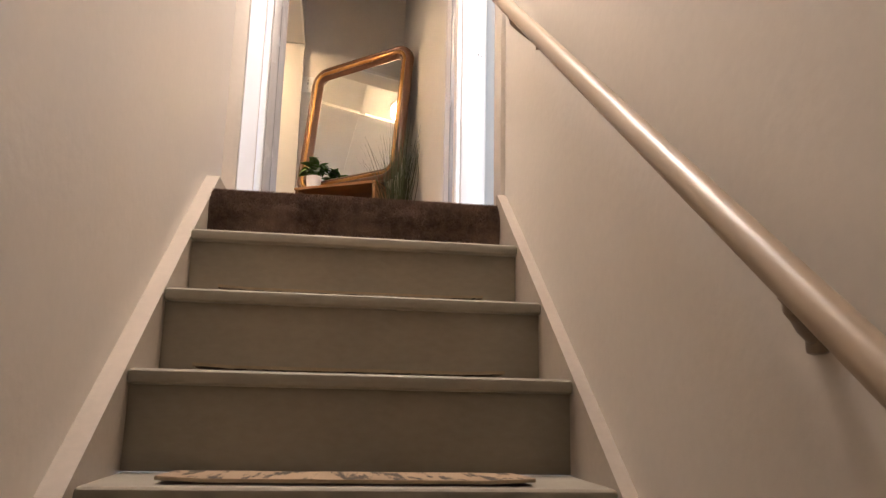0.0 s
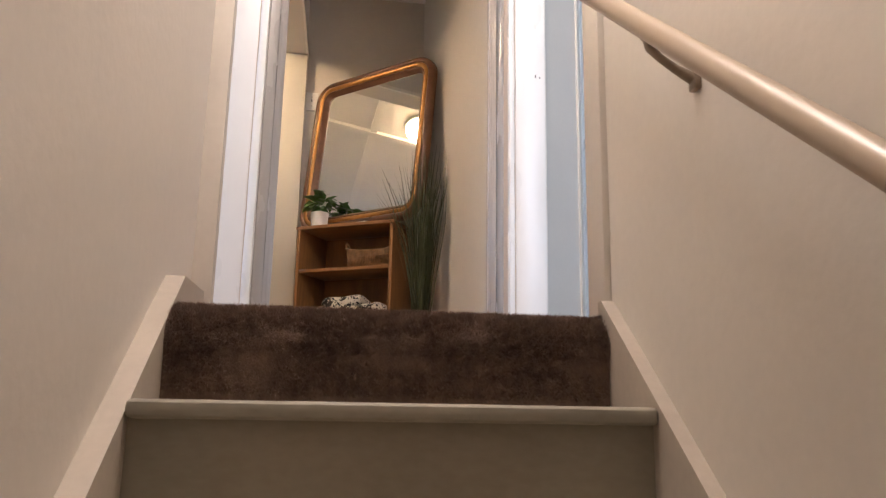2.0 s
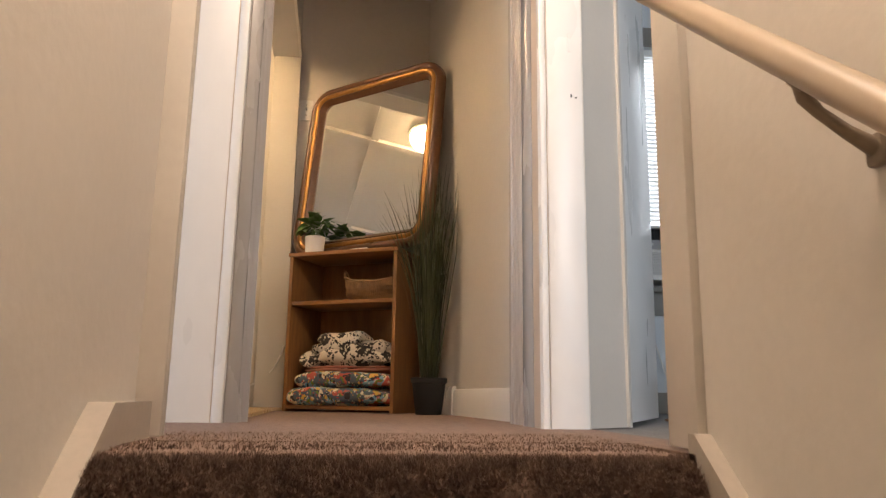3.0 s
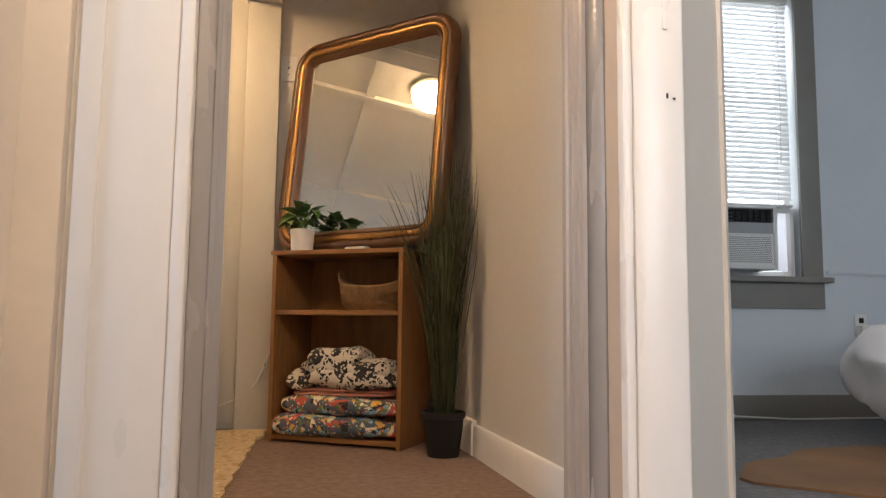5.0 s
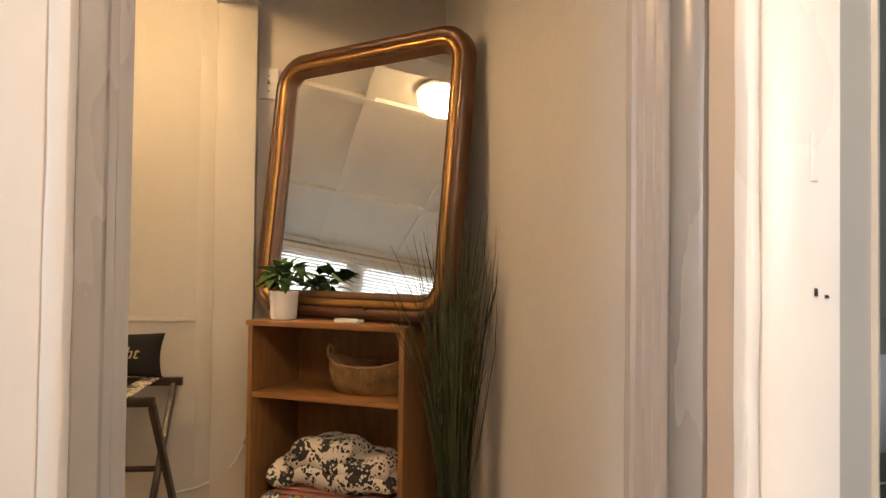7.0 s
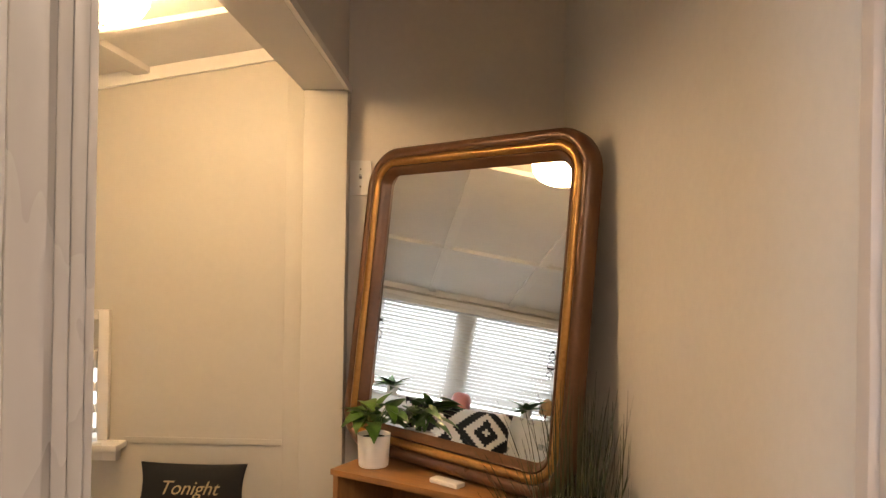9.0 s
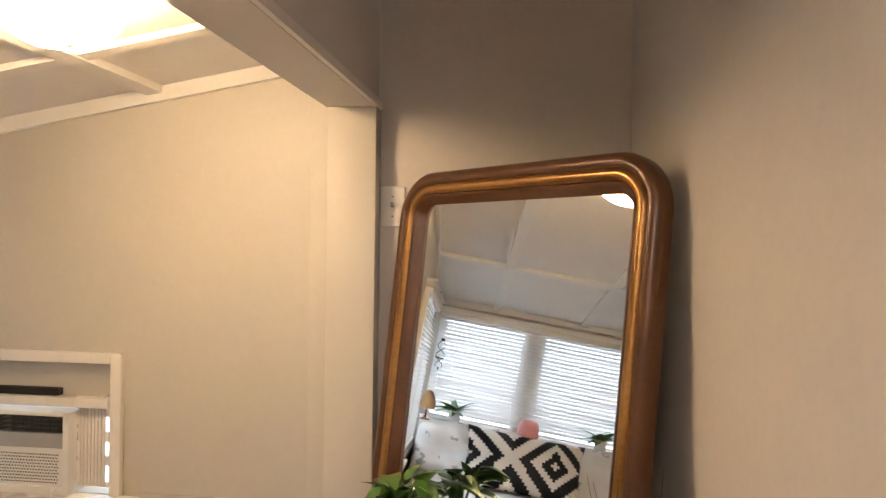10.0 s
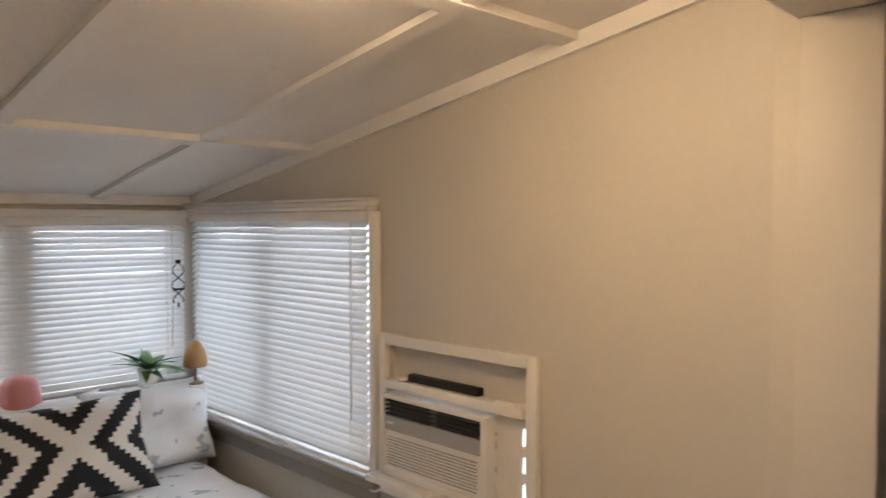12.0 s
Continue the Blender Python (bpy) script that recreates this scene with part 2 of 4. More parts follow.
def prism(bm, pts, z0, z1, wear=0.0, step=0.035):
    """An upright moulding: the outline pts (x, y) drawn up from z0 to z1; wear makes its edges uneven, as thick old paint does."""
    n = len(pts)
    levels = max(1, int((z1 - z0) / step)) if wear else 1
    rings = []
    for j in range(levels + 1):
        z = z0 + (z1 - z0) * j / levels
        ring = []
        for x, y in pts:
            q = Vector((x * 60, y * 60, z * 9))
            k = wear * (1 + 2.5 * max(0, noise.noise(q * 2.7) - 0.35))
            ring.append(bm.verts.new((x + k * noise.noise(q), y + k * noise.noise(q + Vector((7, 3, 5))), z)))
        rings.append(ring)
    for lo, hi in zip(rings, rings[1:]):
        for i in range(n):
            bm.faces.new((lo[i], lo[(i + 1) % n], hi[(i + 1) % n], hi[i]))
    bm.faces.new(rings[0][::-1]), bm.faces.new(rings[-1])
    bmesh.ops.recalc_face_normals(bm, faces=bm.faces)
    return bm


def board(x0, x1, y0, y1, z0, z1, r=0.004, wear=0.0012):
    """A painted upright board with softened, uneven edges."""
    return prism(bmesh.new(), [(x0 + r, y0), (x1 - r, y0), (x1 - r * 0.3, y0 + r * 0.3), (x1, y0 + r), (x1, y1), (x0, y1), (x0, y0 + r), (x0 + r * 0.3, y0 + r * 0.3)], z0, z1, wear)


def tube(bm, pts, radii, seg=10, squash=1.0, cap=True):
    """A round bar along pts, with a radius at each."""
    pts = [Vector(p) for p in pts]
    if not hasattr(radii, "__len__"):
        radii = [radii] * len(pts)
    rings = []
    for i, p in enumerate(pts):
        d = (pts[min(i + 1, len(pts) - 1)] - pts[max(i - 1, 0)]).normalized()
        up = Vector((0, 0, 1)) if abs(d.z) < 0.95 else Vector((1, 0, 0))
        a = d.cross(up).normalized()
        b = a.cross(d)
        rings.append([bm.verts.new(p + radii[i] * (math.cos(k * math.tau / seg) * a + squash * math.sin(k * math.tau / seg) * b)) for k in range(seg)])
    for r, s in zip(rings, rings[1:]):
        for k in range(seg):
            bm.faces.new((r[k], r[(k + 1) % seg], s[(k + 1) % seg], s[k]))
    if cap:
        bm.faces.new(rings[0][::-1]), bm.faces.new(rings[-1])
    bmesh.ops.recalc_face_normals(bm, faces=bm.faces)
    return bm


def lathe(bm, profile, seg=32, centre=(0, 0, 0)):
    """A turned thing: (radius, height) pairs round the z axis."""
    c = Vector(centre)
    rings = [[bm.verts.new(c + Vector((r * math.cos(k * math.tau / seg), r * math.sin(k * math.tau / seg), z))) for k in range(seg)] for r, z in profile]
    for r, s in zip(rings, rings[1:]):
        for k in range(seg):
            bm.faces.new((r[k], r[(k + 1) % seg], s[(k + 1) % seg], s[k]))
    if profile[0][0] > 1e-5:
        bm.faces.new(rings[0][::-1])
    if profile[-1][0] > 1e-5:
        bm.faces.new(rings[-1])
    bmesh.ops.remove_doubles(bm, verts=bm.verts, dist=1e-5)
    bmesh.ops.recalc_face_normals(bm, faces=bm.faces)
    return bm


def soft(bm, w, d, h, wob=0.01, seed=0, power=0.5, nu=44, nv=22, freq=6.0, flat=0.0):
    """A soft slab (folded cloth, cushion): a superellipsoid, uneven, w x d x h round its middle."""
    rows = []
    for j in range(nv + 1):
        v = -math.pi / 2 + math.pi * j / nv
        row = []
        for i in range(nu):
            u = math.tau * i / nu
            f = lambda c, e: math.copysign(abs(c) ** e, c)
            p = Vector((w / 2 * f(math.cos(v), power) * f(math.cos(u), 0.35), d / 2 * f(math.cos(v), power) * f(math.sin(u), 0.35), h / 2 * f(math.sin(v), 0.75)))
            q = p * freq + Vector((seed * 3.1, seed * 1.7, seed))
            p += wob * Vector((noise.noise(q), noise.noise(q + Vector((9, 0, 0))), 1.3 * noise.noise(q + Vector((0, 9, 0)))))
            row.append(bm.verts.new(p))
        rows.append(row)
    for r, s in zip(rows, rows[1:]):
        for i in range(nu):
            bm.faces.new((r[i], r[(i + 1) % nu], s[(i + 1) % nu], s[i]))
    bmesh.ops.remove_doubles(bm, verts=bm.verts, dist=1e-5)
    bmesh.ops.recalc_face_normals(bm, faces=bm.faces)
    return bm


def mesh_of(name, bm, material, smooth=30):
    me = bpy.data.meshes.new(name)
    bm.to_mesh(me)
    bm.free()
    me.materials.append(material)
    if smooth:
        me.shade_smooth()
        me.set_sharp_from_angle(angle=radians(smooth))
    return me


def part(name, bm, material, parent, label="", smooth=30):
    ob = new(name, mesh_of(name, bm, material, smooth))
    ob.parent = parent
    return tagged(ob, label)


def piece(name, me, parent, m):
    ob = new(name, me)
    ob.parent = parent
    ob.matrix_basis = m
    return ob


def thing(name, m, label, category, group=""):
    ob = new(name)
    ob.empty_display_size = 0.1
    ob.matrix_basis = m
    return tagged(ob, label, category, group)


def solid(name, bm, material, label, category, kind="structure", smooth=30):
    return tagged(new(name, mesh_of(name, bm, material, smooth)), label, category, "", kind)


def boxes(*rows):  # each row: x0, x1, y0, y1, z0, z1, bevel
    bm = bmesh.new()
    for r in rows:
        box(bm, *r)
    return bm


# ---- the plan ----
RISE, GO, EDGE = 0.19, 0.232, 2.175
STEPS = 12
SX0, SX1 = -0.382, 0.487
WX0, WX1 = -0.422, 0.515
LOW = -RISE * (STEPS + 1)
TOP = 2.42
BACK = 5.17


# ---- large structure ----
solid("wall_stair_left", boxes((-0.56, WX0, -2.7, 2.596, LOW, TOP), (-0.56, WX0, 2.596, 3.28, 2.04, TOP)), PAINT, "warm white painted plaster wall beside the stairs", "wall")
solid("wall_stair_right", boxes((WX1, 0.62, -2.7, 2.215, LOW, TOP), (WX1, 0.62, 2.215, 3.05, 2.04, TOP)), PAINT, "warm white painted plaster wall behind the handrail", "wall")
solid("wall_stair_end", boxes((-0.56, 0.62, -2.8, -2.7, LOW, TOP)), PAINT, "plain painted wall at the foot of the stairs", "wall")
solid("floor_lower", boxes((-0.56, 0.62, -2.8, EDGE - GO * STEPS + 0.02, LOW - 0.1, LOW)), STAIR, "painted floor at the foot of the stairs", "floor")
HALL0, HALL1 = (0.55, 3.42), (0.415, BACK)


def hall_x(y, off=0.0):
    """The face of the slightly slanting hall wall at y, off metres in front of it."""
    return HALL0[0] + (HALL1[0] - HALL0[0]) * (y - HALL0[1]) / (HALL1[1] - HALL0[1]) - off


solid("wall_hall_right", prism(bmesh.new(), [(0.62, 3.05), (0.55, 3.05), HALL0, HALL1, (0.62, BACK)], 0, TOP), PAINT, "warm white painted hall wall", "wall")
solid("ceiling_hall", boxes((-0.56, 0.62, -2.8, BACK + 0.12, TOP, TOP + 0.1)), CEIL, "painted hall ceiling", "ceiling")
# The window opening in the west side is unseen, added for the daylight lamp.
solid("wall_left_room", boxes((-3.1, -0.56, 0.0, 0.1, -0.1, TOP), (-3.1, -3.0, 0.1, 1.65, -0.1, TOP), (-3.1, -3.0, 2.75, 3.28, -0.1, TOP), (-3.1, -3.0, 1.65, 2.75, -0.1, 0.82), (-3.1, -3.0, 1.65, 2.75, 2.18, TOP)), PAINT, "plain painted walls of the side room", "wall")
solid("floor_left_room", boxes((-3.1, -0.56, 0.0, 3.28, -0.1, 0.0)), GREYCARPET, "carpet of the side room", "floor")
solid("ceiling_left_room", boxes((-3.1, -0.56, 0.0, 3.28, TOP, TOP + 0.1)), CEIL, "ceiling of the side room", "ceiling")
solid("wall_sunroom_south", boxes((-3.27, -0.37, 3.285, 3.40, -0.1, TOP)), PAINT_CREAM, "cream painted sunroom wall", "wall")
# Added out of view above the opening; keeps the stair lamp off the upper hall.
solid("unseen_wall_over_hall", boxes((-0.422, 0.55, 3.29, 3.41, 2.10, TOP)), PAINT, "plain unseen wall added over the hall opening to shade the hall", "wall")
solid("header_beam", boxes((-0.48, -0.335, 3.40, BACK, 1.96, TOP)), BEAM, "white painted beam over the sunroom opening", "beam")
solid("header_trim", boxes((-0.335, -0.322, 3.41, BACK, 1.962, 1.985)), TRIM, "thin painted strip along the beam", "trim")
solid("opening_post", boxes((-0.474, -0.325, 5.10, BACK, 0, 1.96, 0.006)), PAINT_CREAM, "white painted post at the end of the opening", "post")
solid("wall_batten", boxes((-0.545, -0.4745, 5.163, BACK, 0.02, 2.09, 0.003)), PAINT_CREAM, "white painted upright batten on the wall", "trim")
solid("wall_north", boxes((-3.27, -3.08, BACK, 5.29, 0, 2.2), (-3.08, -1.85, BACK, 5.29, 0, 0.70), (-3.08, -1.85, BACK, 5.29, 1.60, 2.2), (-1.85, -1.768, BACK, 5.29, 0, 2.2), (-1.768, -1.19, BACK, 5.29, 0, 0.745), (-1.768, -1.19, BACK, 5.29, 1.16, 2.2), (-1.19, -0.48, BACK, 5.29, 0, 2.2)), PAINT_CREAM, "cream painted sunroom wall with a window and an air conditioner", "wall")
solid("wall_hall_end", boxes((-0.48, 0.62, BACK, 5.29, 0, TOP)), PAINT, "warm white painted wall behind the mirror", "wall")
solid("wall_west", boxes((-3.27, -3.15, 3.40, 3.72, 0, 1.9), (-3.27, -3.15, 5.10, BACK, 0, 1.9), (-3.27, -3.15, 3.72, 5.10, 0, 0.86), (-3.27, -3.15, 3.72, 5.10, 1.58, 1.9), (-3.27, -3.15, 4.405, 4.495, 0.86, 1.58)), PAINT_CREAM, "cream painted sunroom wall with two windows", "wall")


def slope(x):
    return 2.137 + 0.1735 * (x + 0.48)


def sloped(bm, x0, x1, y0, y1, dz0, dz1):
    """A board that follows the sloping ceiling, from dz0 to dz1 above its face."""
    v = [bm.verts.new((x, y, slope(x) + d)) for x in (x0, x1) for y in (y0, y1) for d in (dz0, dz1)]
    for f in ((0, 1, 3, 2), (4, 6, 7, 5), (0, 4, 5, 1), (2, 3, 7, 6), (0, 2, 6, 4), (1, 5, 7, 3)):
        bm.faces.new([v[i] for i in f])
    bmesh.ops.recalc_face_normals(bm, faces=bm.faces)
    return bm


bm = sloped(bmesh.new(), -3.27, -0.48, 3.285, 5.29, 0, 0.06)
for x in (-1.05, -2.20):
    sloped(bm, x - 0.026, x + 0.026, 3.40, BACK, -0.022, 0.002)
for y in (4.745, 4.15, 3.555):
    sloped(bm, -3.15, -0.48, y - 0.026, y + 0.026, -0.018, 0.002)
sloped(bm, -3.15, -0.48, 5.150, BACK, -0.046, 0.002)
sloped(bm, -3.15, -3.128, 3.40, BACK, -0.04, 0.002)
solid("ceiling_sunroom", bm, CEIL, "sloping white panelled ceiling with painted battens", "ceiling", smooth=0)
panelled = bpy.data.objects["ceiling_sunroom"].data
panelled.materials.append(BATTEN)
for f in list(panelled.polygons)[6:]:
    f.material_index = 1
solid("wainscot_rail", boxes((-1.10, -0.5455, 5.164, BACK, 0.735, 0.757, 0.003)), PAINT_CREAM, "thin painted rail along the sunroom wall", "trim")
solid("floor_sunroom", boxes((-3.27, -0.36, 3.285, 5.29, -0.1, -0.004)), CARPET, "brown carpet of the sunroom", "floor")

# bedroom
solid("wall_bedroom_north", boxes((0.62, 1.52, 5.35, 5.50, -0.1, 2.7), (2.45, 4.3, 5.35, 5.50, -0.1, 2.7), (1.52, 2.45, 5.35, 5.50, -0.1, 0.745), (1.52, 2.45, 5.35, 5.50, 2.33, 2.7)), PAINT_ROOM, "pale grey painted bedroom wall with a window", "wall")
# Openings in the east and south walls are unseen, added for the two lamps.
solid("wall_bedroom_east", boxes((4.2, 4.3, -0.4, -0.15, -0.1, 2.7), (4.2, 4.3, 1.05, 5.35, -0.1, 2.7), (4.2, 4.3, -0.15, 1.05, -0.1, 0.8), (4.2, 4.3, -0.15, 1.05, 2.2, 2.7)), PAINT_ROOM, "pale grey painted bedroom wall", "wall")
solid("wall_bedroom_south", boxes((0.62, 1.0, -0.5, -0.4, -0.1, 2.7), (2.2, 4.3, -0.5, -0.4, -0.1, 2.7), (1.0, 2.2, -0.5, -0.4, -0.1, 0.8), (1.0, 2.2, -0.5, -0.4, 2.2, 2.7)), PAINT_ROOM, "pale grey painted bedroom wall", "wall")
solid("wall_bedroom_west", boxes((0.62, 0.64, -0.5, 2.216, -0.1, 2.7), (0.62, 0.64, 3.30, 5.35, -0.1, 2.7), (0.62, 0.64, 2.216, 3.30, 2.041, 2.7)), PAINT_ROOM, "pale grey painted bedroom wall", "wall")
solid("floor_bedroom", boxes((0.625, 4.3, -0.5, 5.35, -0.1, -0.003)), GREYCARPET, "grey bedroom carpet", "floor")
solid("ceiling_bedroom", boxes((0.62, 4.3, -0.5, 5.5, 2.7, 2.8)), CEIL, "white bedroom ceiling", "ceiling")
solid("baseboard_bedroom", boxes((0.64, 4.2, 5.33, 5.35, -0.003, 0.12, 0.004)), TAUPE, "taupe painted baseboard", "baseboard")
solid("backdrop_north", boxes((-4.5, 4.5, 6.6, 6.62, -1.5, 9.0)), SKYGLOW, "bright overcast sky outside the windows", "sky")
solid("backdrop_west", boxes((-4.72, -4.7, 1, 6.6, -1.5, 4.5)), SKYGLOW, "bright overcast sky outside the windows", "sky")
solid("ground", boxes((-60, 60, -60, 60, LOW - 0.3, LOW - 0.2)), mat("lawn", (0.06, 0.09, 0.04), 0.95, vary=0.3, scale=2), "ground outside the house", "ground")

# carpeted landing and hall
bm = bmesh.new()
prof = [(2.46, -0.001), (2.38, -0.001), (2.32, -0.002), (2.27, -0.004), (2.235, -0.009), (2.205, -0.018), (2.182, -0.031), (2.166, -0.048), (2.158, -0.066), (2.160, -0.084), (2.166, -0.10), (2.168, -0.125), (2.170, -0.155), (2.170, -0.196)]
cols = []
for i in range(141):
    x = SX0 + (SX1 - SX0) * i / 140
    col = []
    for j, (y, z) in enumerate(prof):
        q = Vector((x * 9, y * 14, z * 14))
        k = 0.0 if j in (0, len(prof) - 1) else 0.007
        col.append(bm.verts.new((x, y + k * noise.noise(q), z + 0.6 * k * noise.noise(q * 1.7 + Vector((5, 5, 5))))))
    cols.append(col)
for a, b in zip(cols, cols[1:]):
    for j in range(len(prof) - 1):
        bm.faces.new((a[j], a[j + 1], b[j + 1], b[j]))
bmesh.ops.recalc_face_normals(bm, faces=bm.faces)
solid("carpet_edge", bm, CARPET, "brown carpet wrapped over the top step", "carpet", smooth=80)
solid("floor_landing", boxes((WX0, 0.62, 2.46, BACK, -0.1, 0.0), (-0.68, WX0, 2.6, 3.285, -0.1, 0.0), (WX1, 0.62, 2.235, 2.46, -0.1, 0.0), (SX0, SX1, 2.24, 2.46, -0.1, -0.03), (WX0, SX0, 2.32, 2.46, -0.1, 0.0), (SX1, WX1, 2.2, 2.46, -0.1, 0.0)), CARPET, "worn brown carpet of the landing and hall", "carpet")
rnd = random.Random(4)
verts, faces = [], []
for i in range(44000):
    x = rnd.uniform(SX0 + 0.004, SX1 - 0.004)
    k = rnd.random()
    short = 1.0
    if k < 0.20:
        p, nrm, short = Vector((x, 2.20 + 0.55 * rnd.random() ** 1.4, -0.006)), Vector((0, -0.3, 1)), 0.6
        p.z = -0.022 + 0.020 * min((p.y - 2.20) / 0.09, 1)
    elif k < 0.82:
        a = rnd.uniform(-0.2, 2.0)
        p, nrm = Vector((x, 2.225 - 0.066 * math.sin(a), -0.072 + 0.062 * math.cos(a))), Vector((0, -math.sin(a), math.cos(a)))
    else:
        p, nrm = Vector((x, 2.167, rnd.uniform(-0.18, -0.09))), Vector((0, -1, 0.1))
    d = (nrm + Vector((rnd.gauss(0, 0.45), rnd.gauss(0, 0.45), rnd.gauss(0, 0.45)))).normalized() * rnd.uniform(0.005, 0.013) * short
    s = d.cross(Vector((rnd.gauss(0, 1), rnd.gauss(0, 1), rnd.gauss(0, 1)))).normalized() * 0.0016
    n0 = len(verts)
    verts += [p - s - d * 0.3, p + s - d * 0.3, p + d]
    faces.append((n0, n0 + 1, n0 + 2))
me = bpy.data.meshes.new("carpet_tufts")
me.from_pydata(verts, [], faces)
me.materials.append(CARPET)
# Hidden backing board, added to stop light leaking in below the carpet.
solid("landing_edge", boxes((SX0, SX1, 2.178, 2.24, -0.40, -0.05)), STAIR, "board under the landing carpet", "riser")
tagged(new("carpet_tufts", me), "short brown carpet fibres on the top step", "carpet", "", "stuff")

# ---- staircase ----
stairs = thing("staircase", pose(0, 0, 0), "painted wooden staircase with worn beige-grey treads and risers", "stairs")
stairs["kind"] = "structure"
bm = box(bmesh.new(), SX0, SX1, 0, GO + 0.03, -0.03, 0, 0.011, 3)
tread = mesh_of("tread", bm, STAIR)
bm = box(bmesh.new(), SX0, SX1, 0, 0.02, -RISE, -0.03)
riser = mesh_of("riser", bm, STAIR, 0)
for i in range(1, STEPS + 1):
    nose = EDGE - 0.005 - GO * i
    piece("tread", tread, stairs, pose(0, nose, -RISE * i))
    piece("riser", riser, stairs, pose(0, nose + 0.028, -RISE * i))


def stringer(x0, x1, ye, ze, flat, k):
    """A sloping skirt board from its top end (ye, ze) down to the lower floor."""
    yb = -1.2
    out = [(ye, ze), (yb, ze + k * (yb - ye)), (yb, ze + k * (yb - ye) - 0.45), (ye + 0.02, -0.40)]
    if flat:
        out += [(ye + 0.02, 0.0), (flat, 0.0), (flat, ze)]
    else:
        out += [(ye + 0.02, ze)]
    bm = bmesh.new()
    a = [bm.verts.new((x0, y, z)) for y, z in out]
    b = [bm.verts.new((x1, y, z)) for y, z in out]
    n = len(out)
    for i in range(n):
        bm.faces.new((a[i], a[(i + 1) % n], b[(i + 1) % n], b[i]))
    bm.faces.new(a), bm.faces.new(b[::-1])
    bmesh.ops.recalc_face_normals(bm, faces=bm.faces)
    return bm


part("stringer", stringer(WX0, SX0, 2.306, 0.064, 2.535, 0.757), STRING, stairs, "painted sloping skirt board", 0)
part("stringer", stringer(SX1, WX1, 2.204, 0.029, 0, RISE / GO), STRING, stairs, "painted sloping skirt board", 0)

bm = bmesh.new()
for i in range(31):
    x = -0.30 + 0.62 * i / 30
    lift = 0.004 + 0.004 * max(0, abs(i / 15 - 1) - 0.75) * 4
    for y, z in ((0, lift), (0.0, lift + 0.006), (0.17, 0.0082), (0.17, 0.002)):
        bm.verts.new((x, y, z))
bm.verts.ensure_lookup_table()
for i in range(30):
    for a in range(4):
        b = (a + 1) % 4
        bm.faces.new([bm.verts[k] for k in (4 * i + a, 4 * i + b, 4 * i + 4 + b, 4 * i + 4 + a)])
bm.faces.new([bm.verts[k] for k in range(4)]), bm.faces.new([bm.verts[120 + k] for k in range(4)])
bmesh.ops.recalc_face_normals(bm, faces=bm.faces)
runner = mesh_of("stair_mat", bm, RUNNER, 0)
runner.materials.append(mat("mat_edge", (0.44, 0.35, 0.24), 0.9, vary=0.15, scale=20, fine=200))
for f in runner.polygons:
    f.material_index = 1 if f.normal.y < -0.9 else 0
for i in range(2, STEPS + 1):
    ob = new("stair_mat", runner)
    ob.matrix_basis = pose(0.03, EDGE - GO * i + 0.022, -RISE * i)
    tagged(ob, "thin beige and black printed mat lying on a stair tread", "stair mat", "mats on the stairs")

# handrail
RY, RZ, RK = 1.94, 0.547, 0.8175


def rail_z(y):
    return RZ + RK * (y - RY)


rail = thing("handrail", pose(0, 0, 0), "round painted wooden handrail on the stair wall", "handrail")
part("rail", tube(bmesh.new(), [(0.44, y, rail_z(y)) for y in (-1.2, -1.19, 0, 1.2, 2.22, 2.235, 2.24)], [0.014, 0.0205, 0.0205, 0.0205, 0.0205, 0.017, 0.010], 24), RAIL, rail, "", 60)
for y, dy, drop in ((1.815, 0.0, 0.075), (0.655, 0.09, 0.022), (-0.525, 0.09, 0.022)):
    z = rail_z(y) - 0.022
    e, f = y + dy - 0.02, z - drop
    bk = part("bracket", tube(bmesh.new(), [(0.44, y, z + 0.004), (0.443, y + 0.1 * dy, z - 0.2 * drop), (0.456, y + 0.3 * dy - 0.004, z - 0.43 * drop), (0.482, y + 0.7 * dy - 0.012, z - 0.75 * drop), (0.508, e, f)], [0.011, 0.009, 0.007, 0.008, 0.011], 10), BRACKET, rail, "painted metal handrail bracket", 60)
    part("rosette", box(bmesh.new(), 0.503, 0.5165, e - 0.013, e + 0.013, f - 0.02, f + 0.016, 0.005), BRACKET, bk)
    part("saddle", box(bmesh.new(), 0.430, 0.450, y - 0.016, y + 0.016, z - 0.004, z + 0.004, 0.003, 2, Matrix.Translation((0, y, z)) @ Matrix.Rotation(math.atan(RK), 4, "X") @ Matrix.Translation((0, -y, -z))), BRACKET, bk)

# ---- door casings ----
solid("trim_left_near", boxes((-0.56, -0.372, 2.5965, 2.612, 0, 2.06, 0.003), (WX0 - 0.002, -0.3725, 2.575, 2.596, 0, 2.06, 0.004, 2)), PAINT, "painted door casing at the top of the stairs", "trim")
solid("trim_right_near", boxes((0.500, 0.64, 2.217, 2.322, 0.004, 2.04, 0.005, 2)), PAINT, "painted door casing above the last step", "trim")
left_jamb = thing("door_jamb_left", pose(0, 0, 0), "white gloss-painted door jamb with thick chipped paint", "door frame")
left_jamb["kind"] = "structure"
part("jamb", board(-0.68, -0.395, 3.262, 3.284, 0, 2.04, 0.003, 0.0006), TRIM, left_jamb, "", 40)
part("stop", board(-0.68, -0.54, 3.250, 3.2618, 0, 2.04, 0.006), TRIM, left_jamb, "", 40)
part("groove", boxes((-0.3955, -0.3915, 3.264, 3.284, 0, 2.04)), TRIM_WARMTINT, left_jamb)
